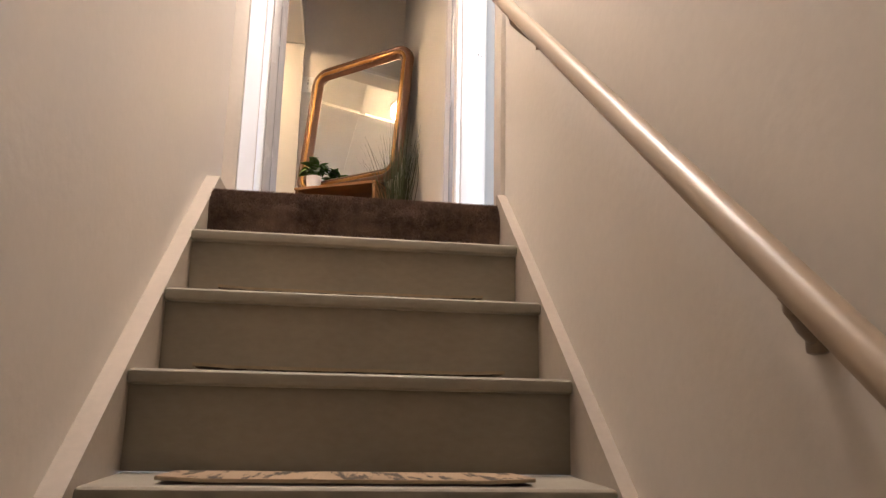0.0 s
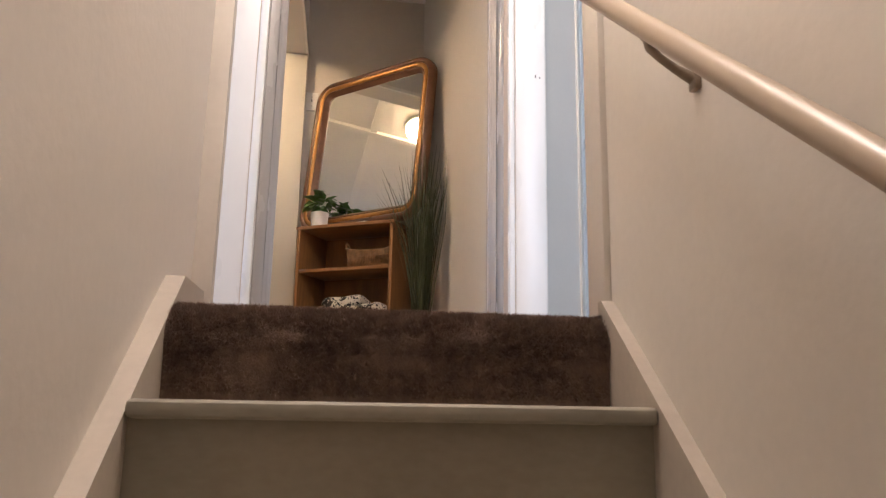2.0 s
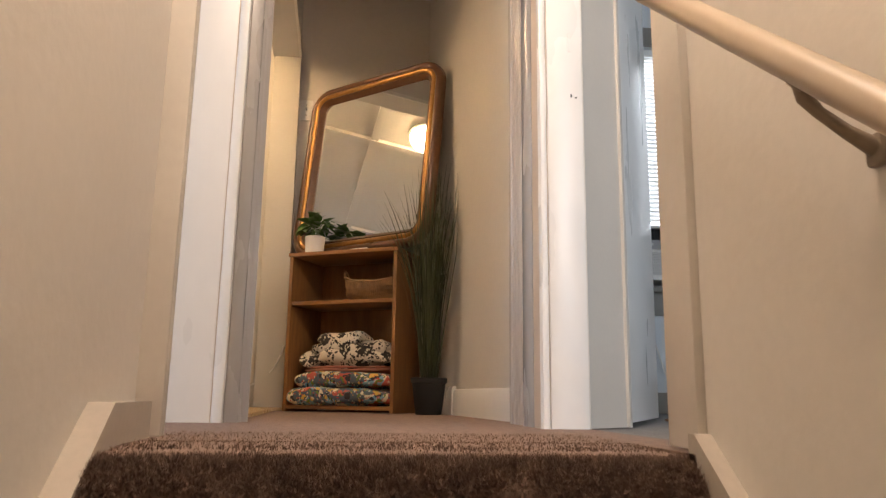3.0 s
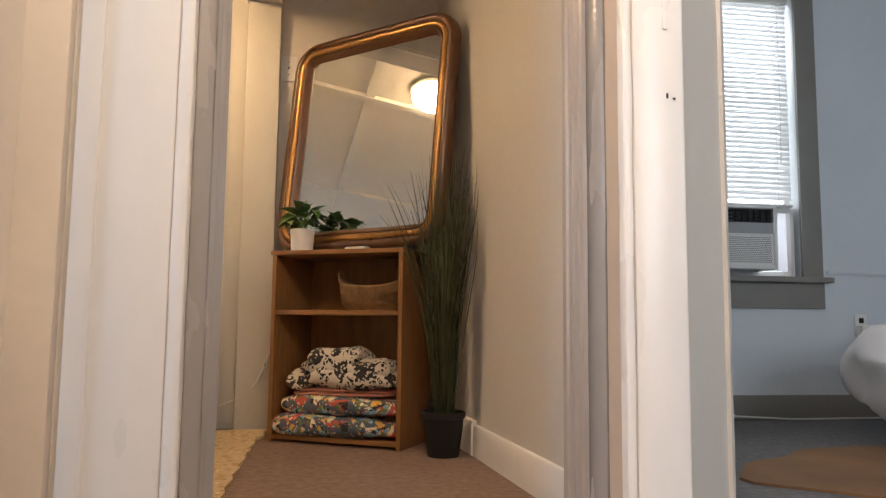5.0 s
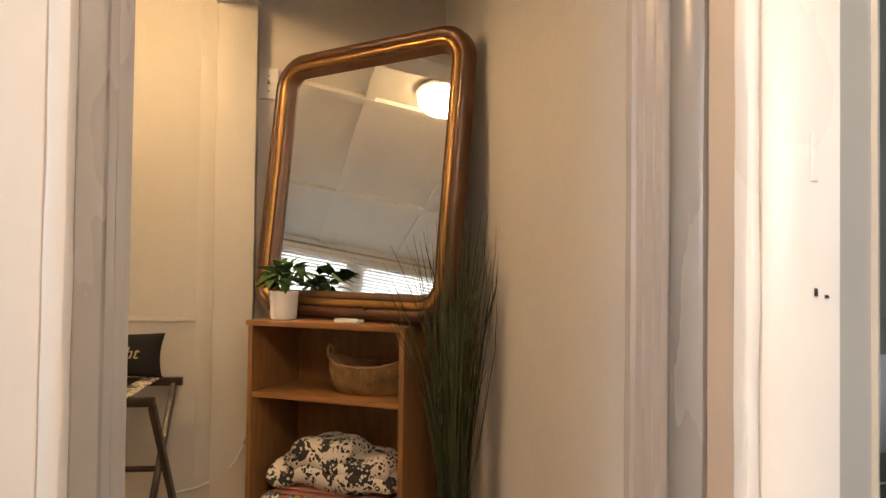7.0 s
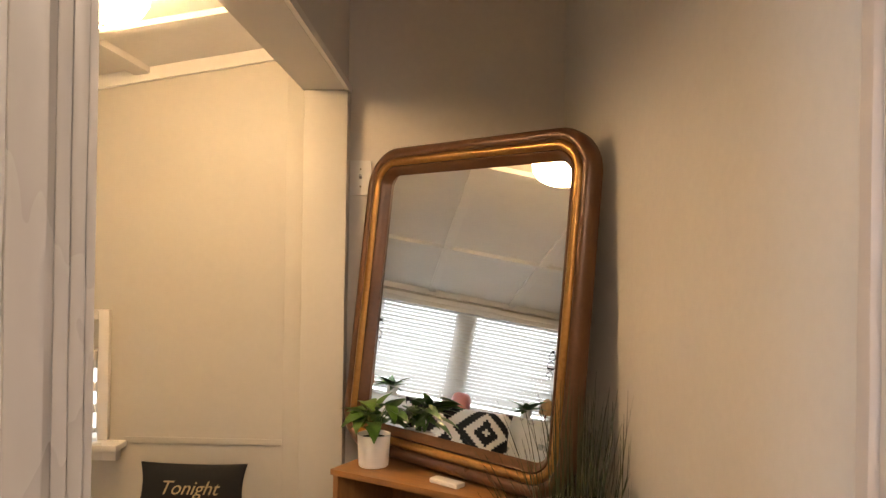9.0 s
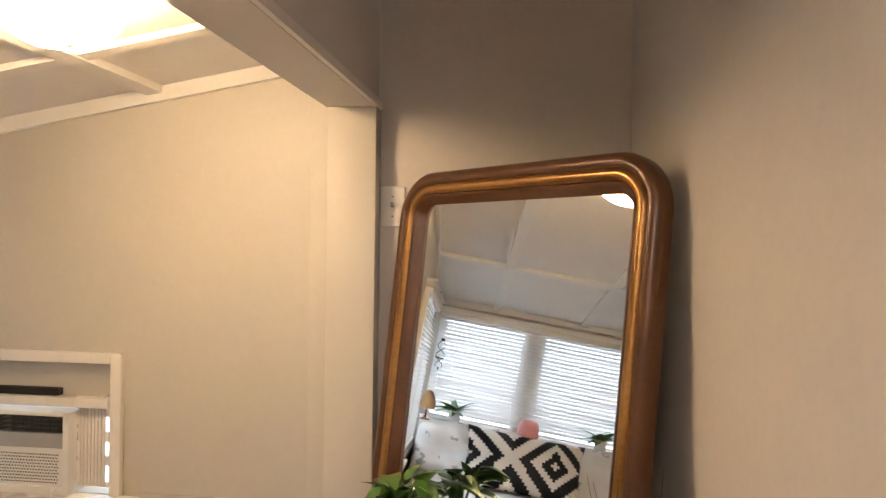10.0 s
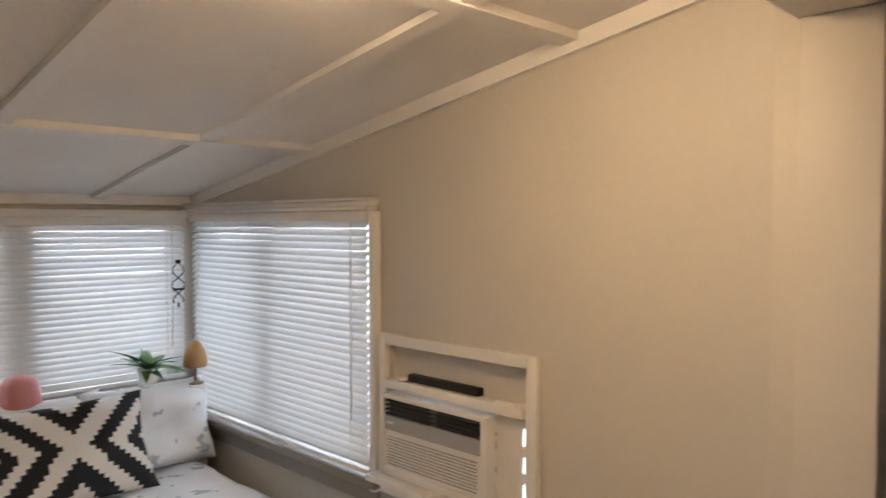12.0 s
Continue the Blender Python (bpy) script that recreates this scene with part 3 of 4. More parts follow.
part("bead", board(-0.392, -0.362, 3.256, 3.286, 0, 2.04, 0.006, 0.0016), TRIM, left_jamb, "", 40)
part("casing", prism(bmesh.new(), [(-0.3625, 3.2865), (-0.358, 3.283), (-0.331, 3.288), (-0.326, 3.292), (-0.3235, 3.301), (-0.3255, 3.306), (-0.320, 3.309), (-0.315, 3.313), (-0.3165, 3.319), (-0.310, 3.321), (-0.305, 3.325), (-0.307, 3.330), (-0.300, 3.334), (-0.304, 3.340), (-0.34, 3.352), (-0.372, 3.402)], 0, 2.1, 0.0009), TRIM_GREYSHADE, left_jamb, "painted fluted casing, its shade put into the grey", 35)
solid("wall_left_room_back", boxes((-0.70, -0.56, 3.284, 3.29, 0, TOP)), PAINT, "plain wall by the side room", "wall")

right_jamb = thing("door_jamb_right", pose(0, 0, 0), "white gloss-painted bedroom door jamb with a worn latch plate", "door frame")
right_jamb["kind"] = "structure"
part("jamb", board(0.509, 0.614, 3.040, 3.066, 0, 2.04, 0.003, 0.0008), TRIM, right_jamb, "", 40)
part("groove", boxes((0.5055, 0.5085, 3.0425, 3.064, 0, 2.04)), TRIM_WARMTINT, right_jamb)
part("bead", board(0.486, 0.505, 3.034, 3.0628, 0, 2.04, 0.006, 0.0018), TRIM, right_jamb, "", 40)
part("reveal", prism(bmesh.new(), [(0.6145, 3.064), (0.780, 3.200), (0.787, 3.195), (0.799, 3.206), (0.799, 3.30), (0.6145, 3.30)], 0, 2.04, 0.001), REVEAL, right_jamb, "", 30)
part("flat_casing", prism(bmesh.new(), [(0.56, 3.063), (0.488, 3.063), (0.487, 3.13), (0.492, 3.137), (0.56, 3.138)], 0, 2.1, 0.001), TRIM_WARMTINT, right_jamb, "painted flat casing, warm light put into its tan colour", 30)
part("post", prism(bmesh.new(), [(0.56, 3.152), (0.492, 3.153), (0.484, 3.162), (0.481, 3.20), (0.484, 3.238), (0.493, 3.256), (0.507, 3.262), (0.56, 3.263)], 0, 2.1, 0.0012), TRIM_GREYSHADE, right_jamb, "", 40)
part("fluted_casing", prism(bmesh.new(), [(0.56, 3.272), (0.498, 3.274), (0.490, 3.281), (0.487, 3.297), (0.498, 3.304), (0.489, 3.312), (0.486, 3.332), (0.497, 3.340), (0.488, 3.348), (0.486, 3.368), (0.494, 3.376), (0.484, 3.386), (0.483, 3.408), (0.492, 3.416), (0.56, 3.418)], 0, 2.1, 0.001), TRIM_DULLSHADE, right_jamb, "fluted painted casing", 35)
part("strike_plate", boxes((0.572, 0.582, 3.0378, 3.0396, 1.069, 1.128, 0.0006)), TRIM, right_jamb, "painted-over latch plate")
part("keyhole", boxes((0.578, 0.582, 3.0380, 3.0397, 0.928, 0.938, 0.0005)), BLACK, right_jamb)
part("screw_hole", boxes((0.592, 0.597, 3.0380, 3.0397, 0.926, 0.930, 0.0005)), BLACK, right_jamb)
def base_run(y0, y1, thick, h):
    """A baseboard along the hall wall with a softened top edge."""
    bm = bmesh.new()
    prof = [(0.0, 0.0), (thick, 0.0), (thick, h - 0.012), (thick - 0.004, h - 0.003), (thick - 0.009, h), (0.0, h)]
    a, b = ([bm.verts.new((hall_x(y, d), y, z)) for d, z in prof] for y in (y0, y1))
    for i in range(6):
        bm.faces.new((a[i], a[(i + 1) % 6], b[(i + 1) % 6], b[i]))
    bm.faces.new(a), bm.faces.new(b[::-1])
    bmesh.ops.recalc_face_normals(bm, faces=bm.faces)
    return bm


solid("baseboard_hall_back", base_run(4.401, BACK - 0.02, 0.021, 0.125), TRIM, "white painted baseboard at the end of the hall", "baseboard")
solid("baseboard_hall", base_run(3.419, 4.40, 0.015, 0.112), TRIM, "white painted baseboard of the hall", "baseboard")
solid("baseboard_hall_end", boxes((-0.32, 0.392, 5.152, BACK, 0, 0.12, 0.004)), TRIM, "white painted baseboard behind the shelf", "baseboard")

door = thing("bedroom_door", pose(0.800, 3.312, 0.01, 0, 0, -30), "white painted bedroom door standing open", "door")
part("leaf", boxes((0, 0.04, 0, 0.74, 0, 2.01, 0.003)), TRIM, door)
for z in (0.55, 1.75):
    part("hinge", tube(bmesh.new(), [(-0.008, -0.004, z), (-0.008, -0.004, z + 0.09)], 0.006, 8), TRIM, door, "painted-over hinge")

# ---- windows and blinds ----
def diamonds(name):
    """Black and white woven cloth: stepped concentric diamonds."""
    m = bpy.data.materials.new(name)
    m.use_nodes = True
    t, n = m.node_tree, m.node_tree.nodes
    b = n["Principled BSDF"]
    b.inputs["Roughness"].default_value = 0.9
    co = n.new("ShaderNodeTexCoord")
    sp = n.new("ShaderNodeSeparateXYZ")
    t.links.new(co.outputs["Object"], sp.inputs[0])

    def op(kind, a, v, second=None):
        k = n.new("ShaderNodeMath")
        k.operation = kind
        t.links.new(a, k.inputs[0])
        if second is None:
            k.inputs[1].default_value = v
        else:
            t.links.new(second, k.inputs[1])
        return k.outputs[0]

    half, mid = 0.27, 0.19
    across = op("PINGPONG", op("SUBTRACT", op("SNAP", sp.outputs[0], 0.018), 0.072), half)
    across = op("SUBTRACT", op("MULTIPLY", across, -1.0), -half)
    upright = op("ABSOLUTE", op("SUBTRACT", op("SNAP", op("ADD", sp.outputs[2], 0.0), 0.0175), mid), 0)
    d = op("DIVIDE", op("ADD", across, 0, upright), half)
    r = n.new("ShaderNodeValToRGB")
    ramp = r.color_ramp
    ramp.interpolation = "CONSTANT"
    black, white = (0.012, 0.012, 0.014, 1), (0.74, 0.70, 0.64, 1)
    ramp.elements[0].color, ramp.elements[1].position, ramp.elements[1].color = white, 0.045, black
    for k, at in enumerate((0.165, 0.275, 0.425, 0.575, 0.725, 0.835)):
        ramp.elements.new(at).color = black if k % 2 else white
    t.links.new(op("MULTIPLY", d, 0.5), r.inputs["Fac"])
    t.links.new(r.outputs["Color"], b.inputs["Base Color"])
    return m


DIAMOND = diamonds("diamond_cloth")


def blind(m, w, h, label, pitch=0.0255, tilt=45, group="blinds of the sunroom"):
    """A slatted blind: headrail at the top, hanging from z = 0 down to -h; x runs along it, the room is at -y."""
    b = thing("venetian_blind", m, label, "blind", group)
    part("headrail", box(bmesh.new(), -w / 2, w / 2, -0.02, 0.02, -0.035, 0, 0.004), WHITEPLASTIC, b)
    bm = bmesh.new()
    prof = [(-0.017, -0.003), (-0.008, 0.0004), (0, 0.0014), (0.008, 0.0004), (0.017, -0.003)]
    a = [bm.verts.new((-w / 2 + 0.006, y, z)) for y, z in prof]
    c = [bm.verts.new((w / 2 - 0.006, y, z)) for y, z in prof]
    for i in range(4):
        bm.faces.new((a[i], a[i + 1], c[i + 1], c[i]))
    slat = mesh_of("slat", bm, SLAT, 60)
    n = int((h - 0.06) / pitch)
    for i in range(n):
        piece("slat", slat, b, pose(0, 0, -0.044 - i * pitch, tilt + 2 * math.sin(i * 2.3), 0.12 * math.sin(i * 1.7), 0))
    part("bottom_rail", box(bmesh.new(), -w / 2 + 0.004, w / 2 - 0.004, -0.012, 0.012, -h, -h + 0.016, 0.003), WHITEPLASTIC, b)
    for x in (-w / 2 + 0.09, w / 2 - 0.09):
        part("cord", tube(bmesh.new(), [(x, -0.0155, -0.03), (x, -0.0155, -h + 0.01)], 0.0012, 5), WHITEPLASTIC, b)
    part("lift_cord", tube(bmesh.new(), [(w / 2 - 0.07, -0.024, -0.03), (w / 2 - 0.068, -0.026, -h * 0.5), (w / 2 - 0.072, -0.024, -h * 0.8)], [0.002, 0.002, 0.003], 6), WHITEPLASTIC, b)
    return b


def window(name, m, w, h, bars, paint, label, trim=0.05):
    """A sash window in its opening: x along the wall, z up from the sill, the room at -y; bars are upright mullions (x, width)."""
    o = thing(name, m, label, "window")
    o["kind"] = "structure"
    f = part("window_frame", boxes((0, 0.03, 0.03, 0.075, 0, h, 0.003), (w - 0.03, w, 0.03, 0.075, 0, h, 0.003), (0.03, w - 0.03, 0.03, 0.075, 0, 0.035, 0.003), (0.03, w - 0.03, 0.03, 0.075, h - 0.035, h, 0.003)), paint, o)
    for x, bw in bars:
        part("mullion", boxes((x - bw / 2, x + bw / 2, 0.03, 0.08, 0.035, h - 0.035, 0.003)), paint, f)
    edges = [0.03] + [v for x, bw in bars for v in (x - bw / 2, x + bw / 2)] + [w - 0.03]
    for a, b in zip(edges[::2], edges[1::2]):
        g = part("pane", boxes((a, b, 0.052, 0.056, 0.035, h - 0.035)), GLASS, o)
        g.visible_shadow = False
    return o


window("window_1", pose(-3.08, BACK + 0.02, 0.70), 1.23, 0.90, [(0.57, 0.09)], TRIM, "sunroom window behind a white slatted blind")
solid("window_trim_1", boxes((-1.845, -1.815, 5.14, BACK, 0.66, 1.60, 0.004), (-3.15, -1.83, 5.118, BACK, 1.602, 1.617, 0.004), (-3.15, -1.825, 5.128, BACK, 1.6172, 1.634, 0.004), (-3.15, -1.82, 5.112, BACK, 1.6342, 1.645, 0.003)), TRIM, "painted window trim and narrow sill", "trim")
# The sill's darkness against the window light is put into its taupe colour.
solid("window_sill_1", boxes((-3.15, -1.81, 5.128, BACK, 0.672, 0.70, 0.005), (-3.15, -1.82, 5.15, BACK, 0.61, 0.6715, 0.004)), TAUPE, "painted sill under the blind, its backlit shade put into taupe", "sill")
blind(pose(-2.470, 5.148, 1.60), 1.25, 0.885, "white slatted blind, lowered, over the sunroom side window")
window("window_2", pose(-3.17, 3.72, 0.86, 0, 0, 90), 0.685, 0.72, [], TRIM, "sunroom end window behind a white slatted blind")
window("window_3", pose(-3.17, 4.495, 0.86, 0, 0, 90), 0.605, 0.72, [], TRIM, "sunroom end window behind a white slatted blind")
blind(pose(-3.125, 4.43, 1.585, 0, 0, 90), 1.38, 0.72, "wide white slatted blind, lowered, over the sunroom end windows", 0.0255, 45)
solid("valance", boxes((-3.15, -3.095, 3.70, BACK, 1.585, 1.615, 0.004)), TRIM, "painted ledge above the end windows", "trim")

# ---- air conditioner in the sunroom wall ----
def air_conditioner(m, w, h, d, label, cells):
    """A window air conditioner: x along the wall from 0 to w, z up from its foot, front towards -y."""
    o = thing("air_conditioner", m, label, "air conditioner")
    part("case", boxes((0, w, 0.03, d, 0, h, 0.006)), WHITEPLASTIC, o)
    lip, low = h - 0.014, h * 0.735
    part("front_panel", boxes((0.0, 0.018, 0, 0.032, 0, h, 0.004), (w - 0.022, w, 0, 0.032, 0, h, 0.004), (0.018, w - 0.022, 0, 0.032, 0, 0.025, 0.003), (0.018, w - 0.022, 0, 0.032, lip, h, 0.004), (0.018, w - 0.022, 0.004, 0.03, h * 0.545, h * 0.56, 0.002)), WHITEPLASTIC, o)
    part("control_strip", boxes((0.018, w - 0.022, 0.005, 0.03, h * 0.56, low)), GREYPLASTIC, o, "plain grey strip")
    part("badge", boxes((0.03, 0.058, 0.004, 0.006, h * 0.64, h * 0.67)), WHITEPLASTIC, o, "small pale badge")
    louvre = part("louvre", boxes((0.018, w - 0.022, 0.024, 0.031, low, lip)), BLACK, o, "dark air outlet")
    bar = mesh_of("fin", boxes((-0.002, 0.002, 0.012, 0.024, low + 0.002, lip - 0.002)), DARKPLASTIC, 0)
    for i in range(13):
        piece("fin", bar, louvre, pose(0.036 + (w - 0.08) * i / 12, 0, 0, 0, 0, 12))
    blade = mesh_of("vane", boxes((0.02, w - 0.024, -0.005, 0.005, -0.0014, 0.0014)), DARKPLASTIC, 0)
    for i in range(4):
        piece("vane", blade, louvre, pose(0, 0.008, low + 0.007 + i * (lip - low - 0.014) / 3, 25))
    part("grille", boxes((0.018, w - 0.022, 0.008, 0.03, 0.025, h * 0.545)), WHITEPLASTIC, o)
    verts, faces = [], []
    step = 0.0098
    for j in range(int((h * 0.545 - 0.04) / step)):
        for i in range(int((w - 0.058) / step)):
            x, z, r = 0.028 + (i + 0.5 * (j % 2)) * step, 0.037 + j * step, 0.0031
            k = len(verts)
            verts += [(x + r * math.cos(a), 0.0072, z + r * math.sin(a)) for a in (0, 1.047, 2.094, 3.142, 4.189, 5.236)]
            faces.append([k + q for q in range(6)])
    me = bpy.data.meshes.new("perforation")
    me.from_pydata(verts, [], faces)
    me.materials.append(cells)
    ob = new("perforation", me)
    ob.parent = o
    ob["kind"] = "stuff"
    return o


GRILLE = mat("grille_hole", (0.05, 0.045, 0.04), 0.8)
ac = air_conditioner(pose(-1.765, 5.122, 0.747), 0.457, 0.262, 0.165, "white window air conditioner set in the cream wall", GRILLE)
for z, zz in ((0.10, 0.115), (0.165, 0.19), (0.205, 0.216)):
    part("sticker", boxes((0.4572, 0.4582, 0.042, 0.056, z, zz)), GREYPLASTIC, ac, "faded grey label on its side")
frame_ac = thing("wooden_surround", pose(0, 0, 0), "painted wooden frame and panel round the air conditioner", "window frame")
part("upright", boxes((-1.800, -1.770, 5.148, BACK, 0.745, 1.198, 0.004)), TRIM, frame_ac)
part("upright", boxes((-1.187, -1.150, 5.148, BACK, 0.745, 1.198, 0.004)), TRIM, frame_ac)
part("head", boxes((-1.7695, -1.1875, 5.149, BACK, 1.163, 1.198, 0.004)), TRIM, frame_ac)
part("panel", boxes((-1.7675, -1.1905, 5.188, 5.22, 1.03, 1.1595)), PAINT_CREAM, frame_ac)
part("sash_rail", boxes((-1.766, -1.192, 5.142, 5.187, 1.022, 1.052, 0.004)), TRIM, frame_ac)
for x in (-1.72, -1.225):
    part("corner_block", boxes((x, x + 0.028, 5.138, 5.18, 1.0525, 1.060, 0.002)), WHITEPLASTIC, frame_ac, "white plastic end clip")
bm = boxes((-1.675, -1.372, 5.160, 5.1875, 1.0525, 1.078, 0.005))
for v in bm.verts:
    v.co.z += 0.004 * noise.noise(Vector((v.co.x * 14, 0, 2))) if v.co.z > 1.06 else 0
part("weather_strip", bm, BLACK, frame_ac, "black foam strip")
side = part("side_panel", boxes((-1.309, -1.2015, 5.176, 5.186, 0.765, 1.021)), WHITEPLASTIC, frame_ac, "pleated plastic side panel")
pleat = mesh_of("pleat", boxes((0, 0.0105, 0, 0.0075, 0.766, 1.020, 0.001)), WHITEPLASTIC)
for k in range(9):
    piece("pleat", pleat, side, pose(-1.309 + 0.012 * k, 5.1682, 0))
# Glowing strips on the closed panel stand in for daylight leaking past it.
for z, zz in ((0.785, 0.835), (0.868, 0.91), (0.945, 0.99)):
    part("gap", boxes((-1.208, -1.199, 5.164, 5.168, z, zz)), SLIT, side, "glowing strip standing in for daylight through a gap")
part("filler", boxes((-1.2005, -1.19, 5.176, 5.28, 0.765, 1.021)), WHITEPLASTIC, frame_ac)
part("sill", boxes((-1.80, -1.088, 5.085, BACK, 0.722, 0.744, 0.005), (-1.78, -1.11, 5.13, BACK, 0.68, 0.7215, 0.004)), TRIM, frame_ac)
part("power_cord", tube(bmesh.new(), [(-1.36, 5.12, 0.765), (-1.345, 5.08, 0.735), (-1.32, 5.08, 0.66), (-1.28, 5.12, 0.5), (-1.26, 5.14, 0.2)], 0.004, 6), WHITEPLASTIC, frame_ac, "white power cord")

# ---- ceiling lamp ----
lamp = thing("ceiling_lamp", pose(-0.845, 4.405, slope(-0.845), 0, -math.degrees(math.atan(0.1735)), 0), "round glass ceiling lamp, switched on, under the sloping ceiling", "ceiling lamp")
part("base", lathe(bmesh.new(), [(0.0, 0.0), (0.105, 0.0), (0.128, -0.008), (0.134, -0.020), (0.132, -0.028), (0.124, -0.030), (0.0, -0.030)], 40), WHITEPLASTIC, lamp, "white rim of the lamp")
part("globe", lathe(bmesh.new(), [(0.118, -0.030), (0.121, -0.046), (0.117, -0.066), (0.104, -0.084), (0.082, -0.098), (0.048, -0.107), (0.0, -0.110)], 40), SHADE, lamp, "glowing warm glass shade", 80)
part("finial", lathe(bmesh.new(), [(0.0, -0.122), (0.006, -0.118), (0.007, -0.110), (0.004, -0.107), (0.0, -0.107)], 16), BRASS, lamp)

# ---- light switch ----
switch = thing("light_switch", pose(-0.286, BACK - 0.005, 1.668), "white light switch on the wall beside the mirror", "light switch")
part("plate", boxes((-0.037, 0.037, -0.006, 0.0045, -0.06, 0.06, 0.0025)), WHITEPLASTIC, switch)
part("toggle", box(bmesh.new(), -0.005, 0.005, -0.020, 0.0, -0.005, 0.005, 0.001, 1, Matrix.Rotation(radians(-25), 4, "X")), GREYPLASTIC, switch)
for z in (-0.03, 0.03):
    part("screw", tube(bmesh.new(), [(0, -0.0075, z), (0, -0.0055, z)], 0.0032, 8), BRASS, switch)

# ---- shelf in the corner ----
SH = pose(-0.305, 4.80, 0, 0, 0, -29.2)
W, D, H = 0.584, 0.30, 0.768
shelf = thing("open_shelf", SH, "small orange-brown veneer open shelf across the corner", "shelf")
part("side", boxes((0, 0.018, 0, D, 0, H - 0.0185, 0.0015)), WOOD_UP, shelf)
part("side", boxes((W - 0.018, W, 0, D, 0, H - 0.0185, 0.0015)), WOOD_UP, shelf)
part("top", boxes((-0.006, W + 0.006, -0.006, D, H - 0.018, H, 0.002)), WOOD, shelf)
part("shelf_board", boxes((0.0185, W - 0.0185, 0.004, D - 0.008, 0.508, 0.526, 0.0015)), WOOD, shelf)
part("bottom_board", boxes((0.0185, W - 0.0185, 0.004, D - 0.008, 0.012, 0.030, 0.0015)), WOOD, shelf)
part("back_panel", boxes((0.0185, W - 0.0185, D - 0.007, D - 0.001, 0.012, H - 0.019)), WOOD_UP, shelf)


def in_shelf(x, y, z, turn=0):
    return SH @ pose(x, y, z, 0, 0, turn)


def cloth(name, w, d, h, wob, seed, material, m, label, category, layers=3):
    """A folded cloth: several soft layers, open at the front."""
    o = thing(name, m, label, category)
    for i in range(layers):
        bm = bmesh.new()
        k = 1 - 0.05 * i * (seed % 2)
        soft(bm, w * k, d * (1 - 0.02 * i), h / layers * 1.12, wob, seed + i * 2.3, 0.35, 56, 18, 9)
        bmesh.ops.translate(bm, verts=bm.verts, vec=(0.006 * math.sin(seed * 3 + i * 2), 0.004 * math.cos(i * 3 + seed), h / layers * (i + 0.5)))
        part("fold", bm, material, o, "", 180)
    return o


cloth("folded_quilt", 0.55, 0.29, 0.075, 0.016, 1, FLORAL, in_shelf(0.285, 0.125, 0.033, 3), "folded quilt with a dark floral print on the lowest shelf", "quilt", 1)
cloth("folded_quilt", 0.53, 0.27, 0.075, 0.016, 4, FLORAL, in_shelf(0.295, 0.135, 0.112, -3), "folded quilt with a dark floral print lying on another", "quilt", 1)
cloth("folded_towel", 0.44, 0.25, 0.030, 0.006, 2, PINK, in_shelf(0.30, 0.145, 0.190, 2), "folded salmon pink towel between the quilts", "towel", 2)


def comforter(m):
    o = thing("folded_comforter", m, "puffy folded comforter with a black and cream animal print", "comforter")
    for i, (w, d, h, z, x) in enumerate(((0.49, 0.27, 0.085, 0.040, 0.0), (0.40, 0.25, 0.085, 0.080, 0.015), (0.24, 0.20, 0.06, 0.122, -0.03))):
        bm = soft(bmesh.new(), w, d, h, 0.026, 11 + i * 3, 0.6, 72, 26, 9)
        bmesh.ops.translate(bm, verts=bm.verts, vec=(x, -0.012 * i, z))
        part("fold", bm, ANIMAL, o, "", 180)
    return o


comforter(in_shelf(0.305, 0.135, 0.215, 2))


def basket(m):
    """A shallow wicker boat: upright canes between a base ring and a dipping rim, with an ear at each end."""
    o = thing("wicker_basket", m, "low brown wicker basket with raised ends on the shelf", "basket")
    n = 84

    def ring(k, rx, ry, z0, lift):
        a = math.tau * k / n
        return Vector((rx * math.cos(a), ry * math.sin(a), z0 + lift * abs(math.cos(a)) ** 3))

    for nm, rx, ry, z0, lift, r in (("base_ring", 0.10, 0.055, 0.006, 0.0, 0.005), ("middle_ring", 0.128, 0.082, 0.06, 0.006, 0.0028), ("rim", 0.135, 0.09, 0.096, 0.030, 0.0055)):
        pts = [ring(k, rx, ry, z0, lift) for k in range(n + 1)]
        part(nm, tube(bmesh.new(), pts, r, 7, cap=False), WICKER, o, "", 60)
    part("bottom", lathe(bmesh.new(), [(0.0, 0.003), (0.09, 0.003), (0.09, 0.006), (0.0, 0.006)], 24), WICKER, o).scale = (1.1, 0.6, 1)
    for k in range(n):
        p = [ring(k, 0.10, 0.055, 0.006, 0), ring(k, 0.124, 0.078, 0.03, 0.002), ring(k, 0.133, 0.087, 0.07, 0.012), ring(k, 0.135, 0.09, 0.096, 0.03)]
        part("cane", tube(bmesh.new(), p, 0.0048, 5, cap=False), WICKER, o, "", 60)
    for s in (-1, 1):
        pts = [(s * 0.134, -0.028, 0.120), (s * 0.140, -0.02, 0.148), (s * 0.142, 0, 0.158), (s * 0.140, 0.02, 0.148), (s * 0.134, 0.028, 0.120)]
        part("handle", tube(bmesh.new(), pts, 0.005, 7), WICKER, o, "", 60)
    return o


basket(in_shelf(0.388, 0.14, 0.526, 6))

# ---- mirror ----
def outline(w, h, r, s, seg=10):
    """A rounded rectangle w x h inset by s: points (x, z) round it."""
    r = max(r - s, 0.012)
    out = []
    for cx, cz, a0 in ((w - s - r, h - s - r, 0), (s + r, h - s - r, 90), (s + r, s + r, 180), (w - s - r, s + r, 270)):
        for k in range(seg + 1):
            a = radians(a0 + 90 * k / seg)
            out.append((cx + r * math.cos(a), cz + r * math.sin(a)))
    return out


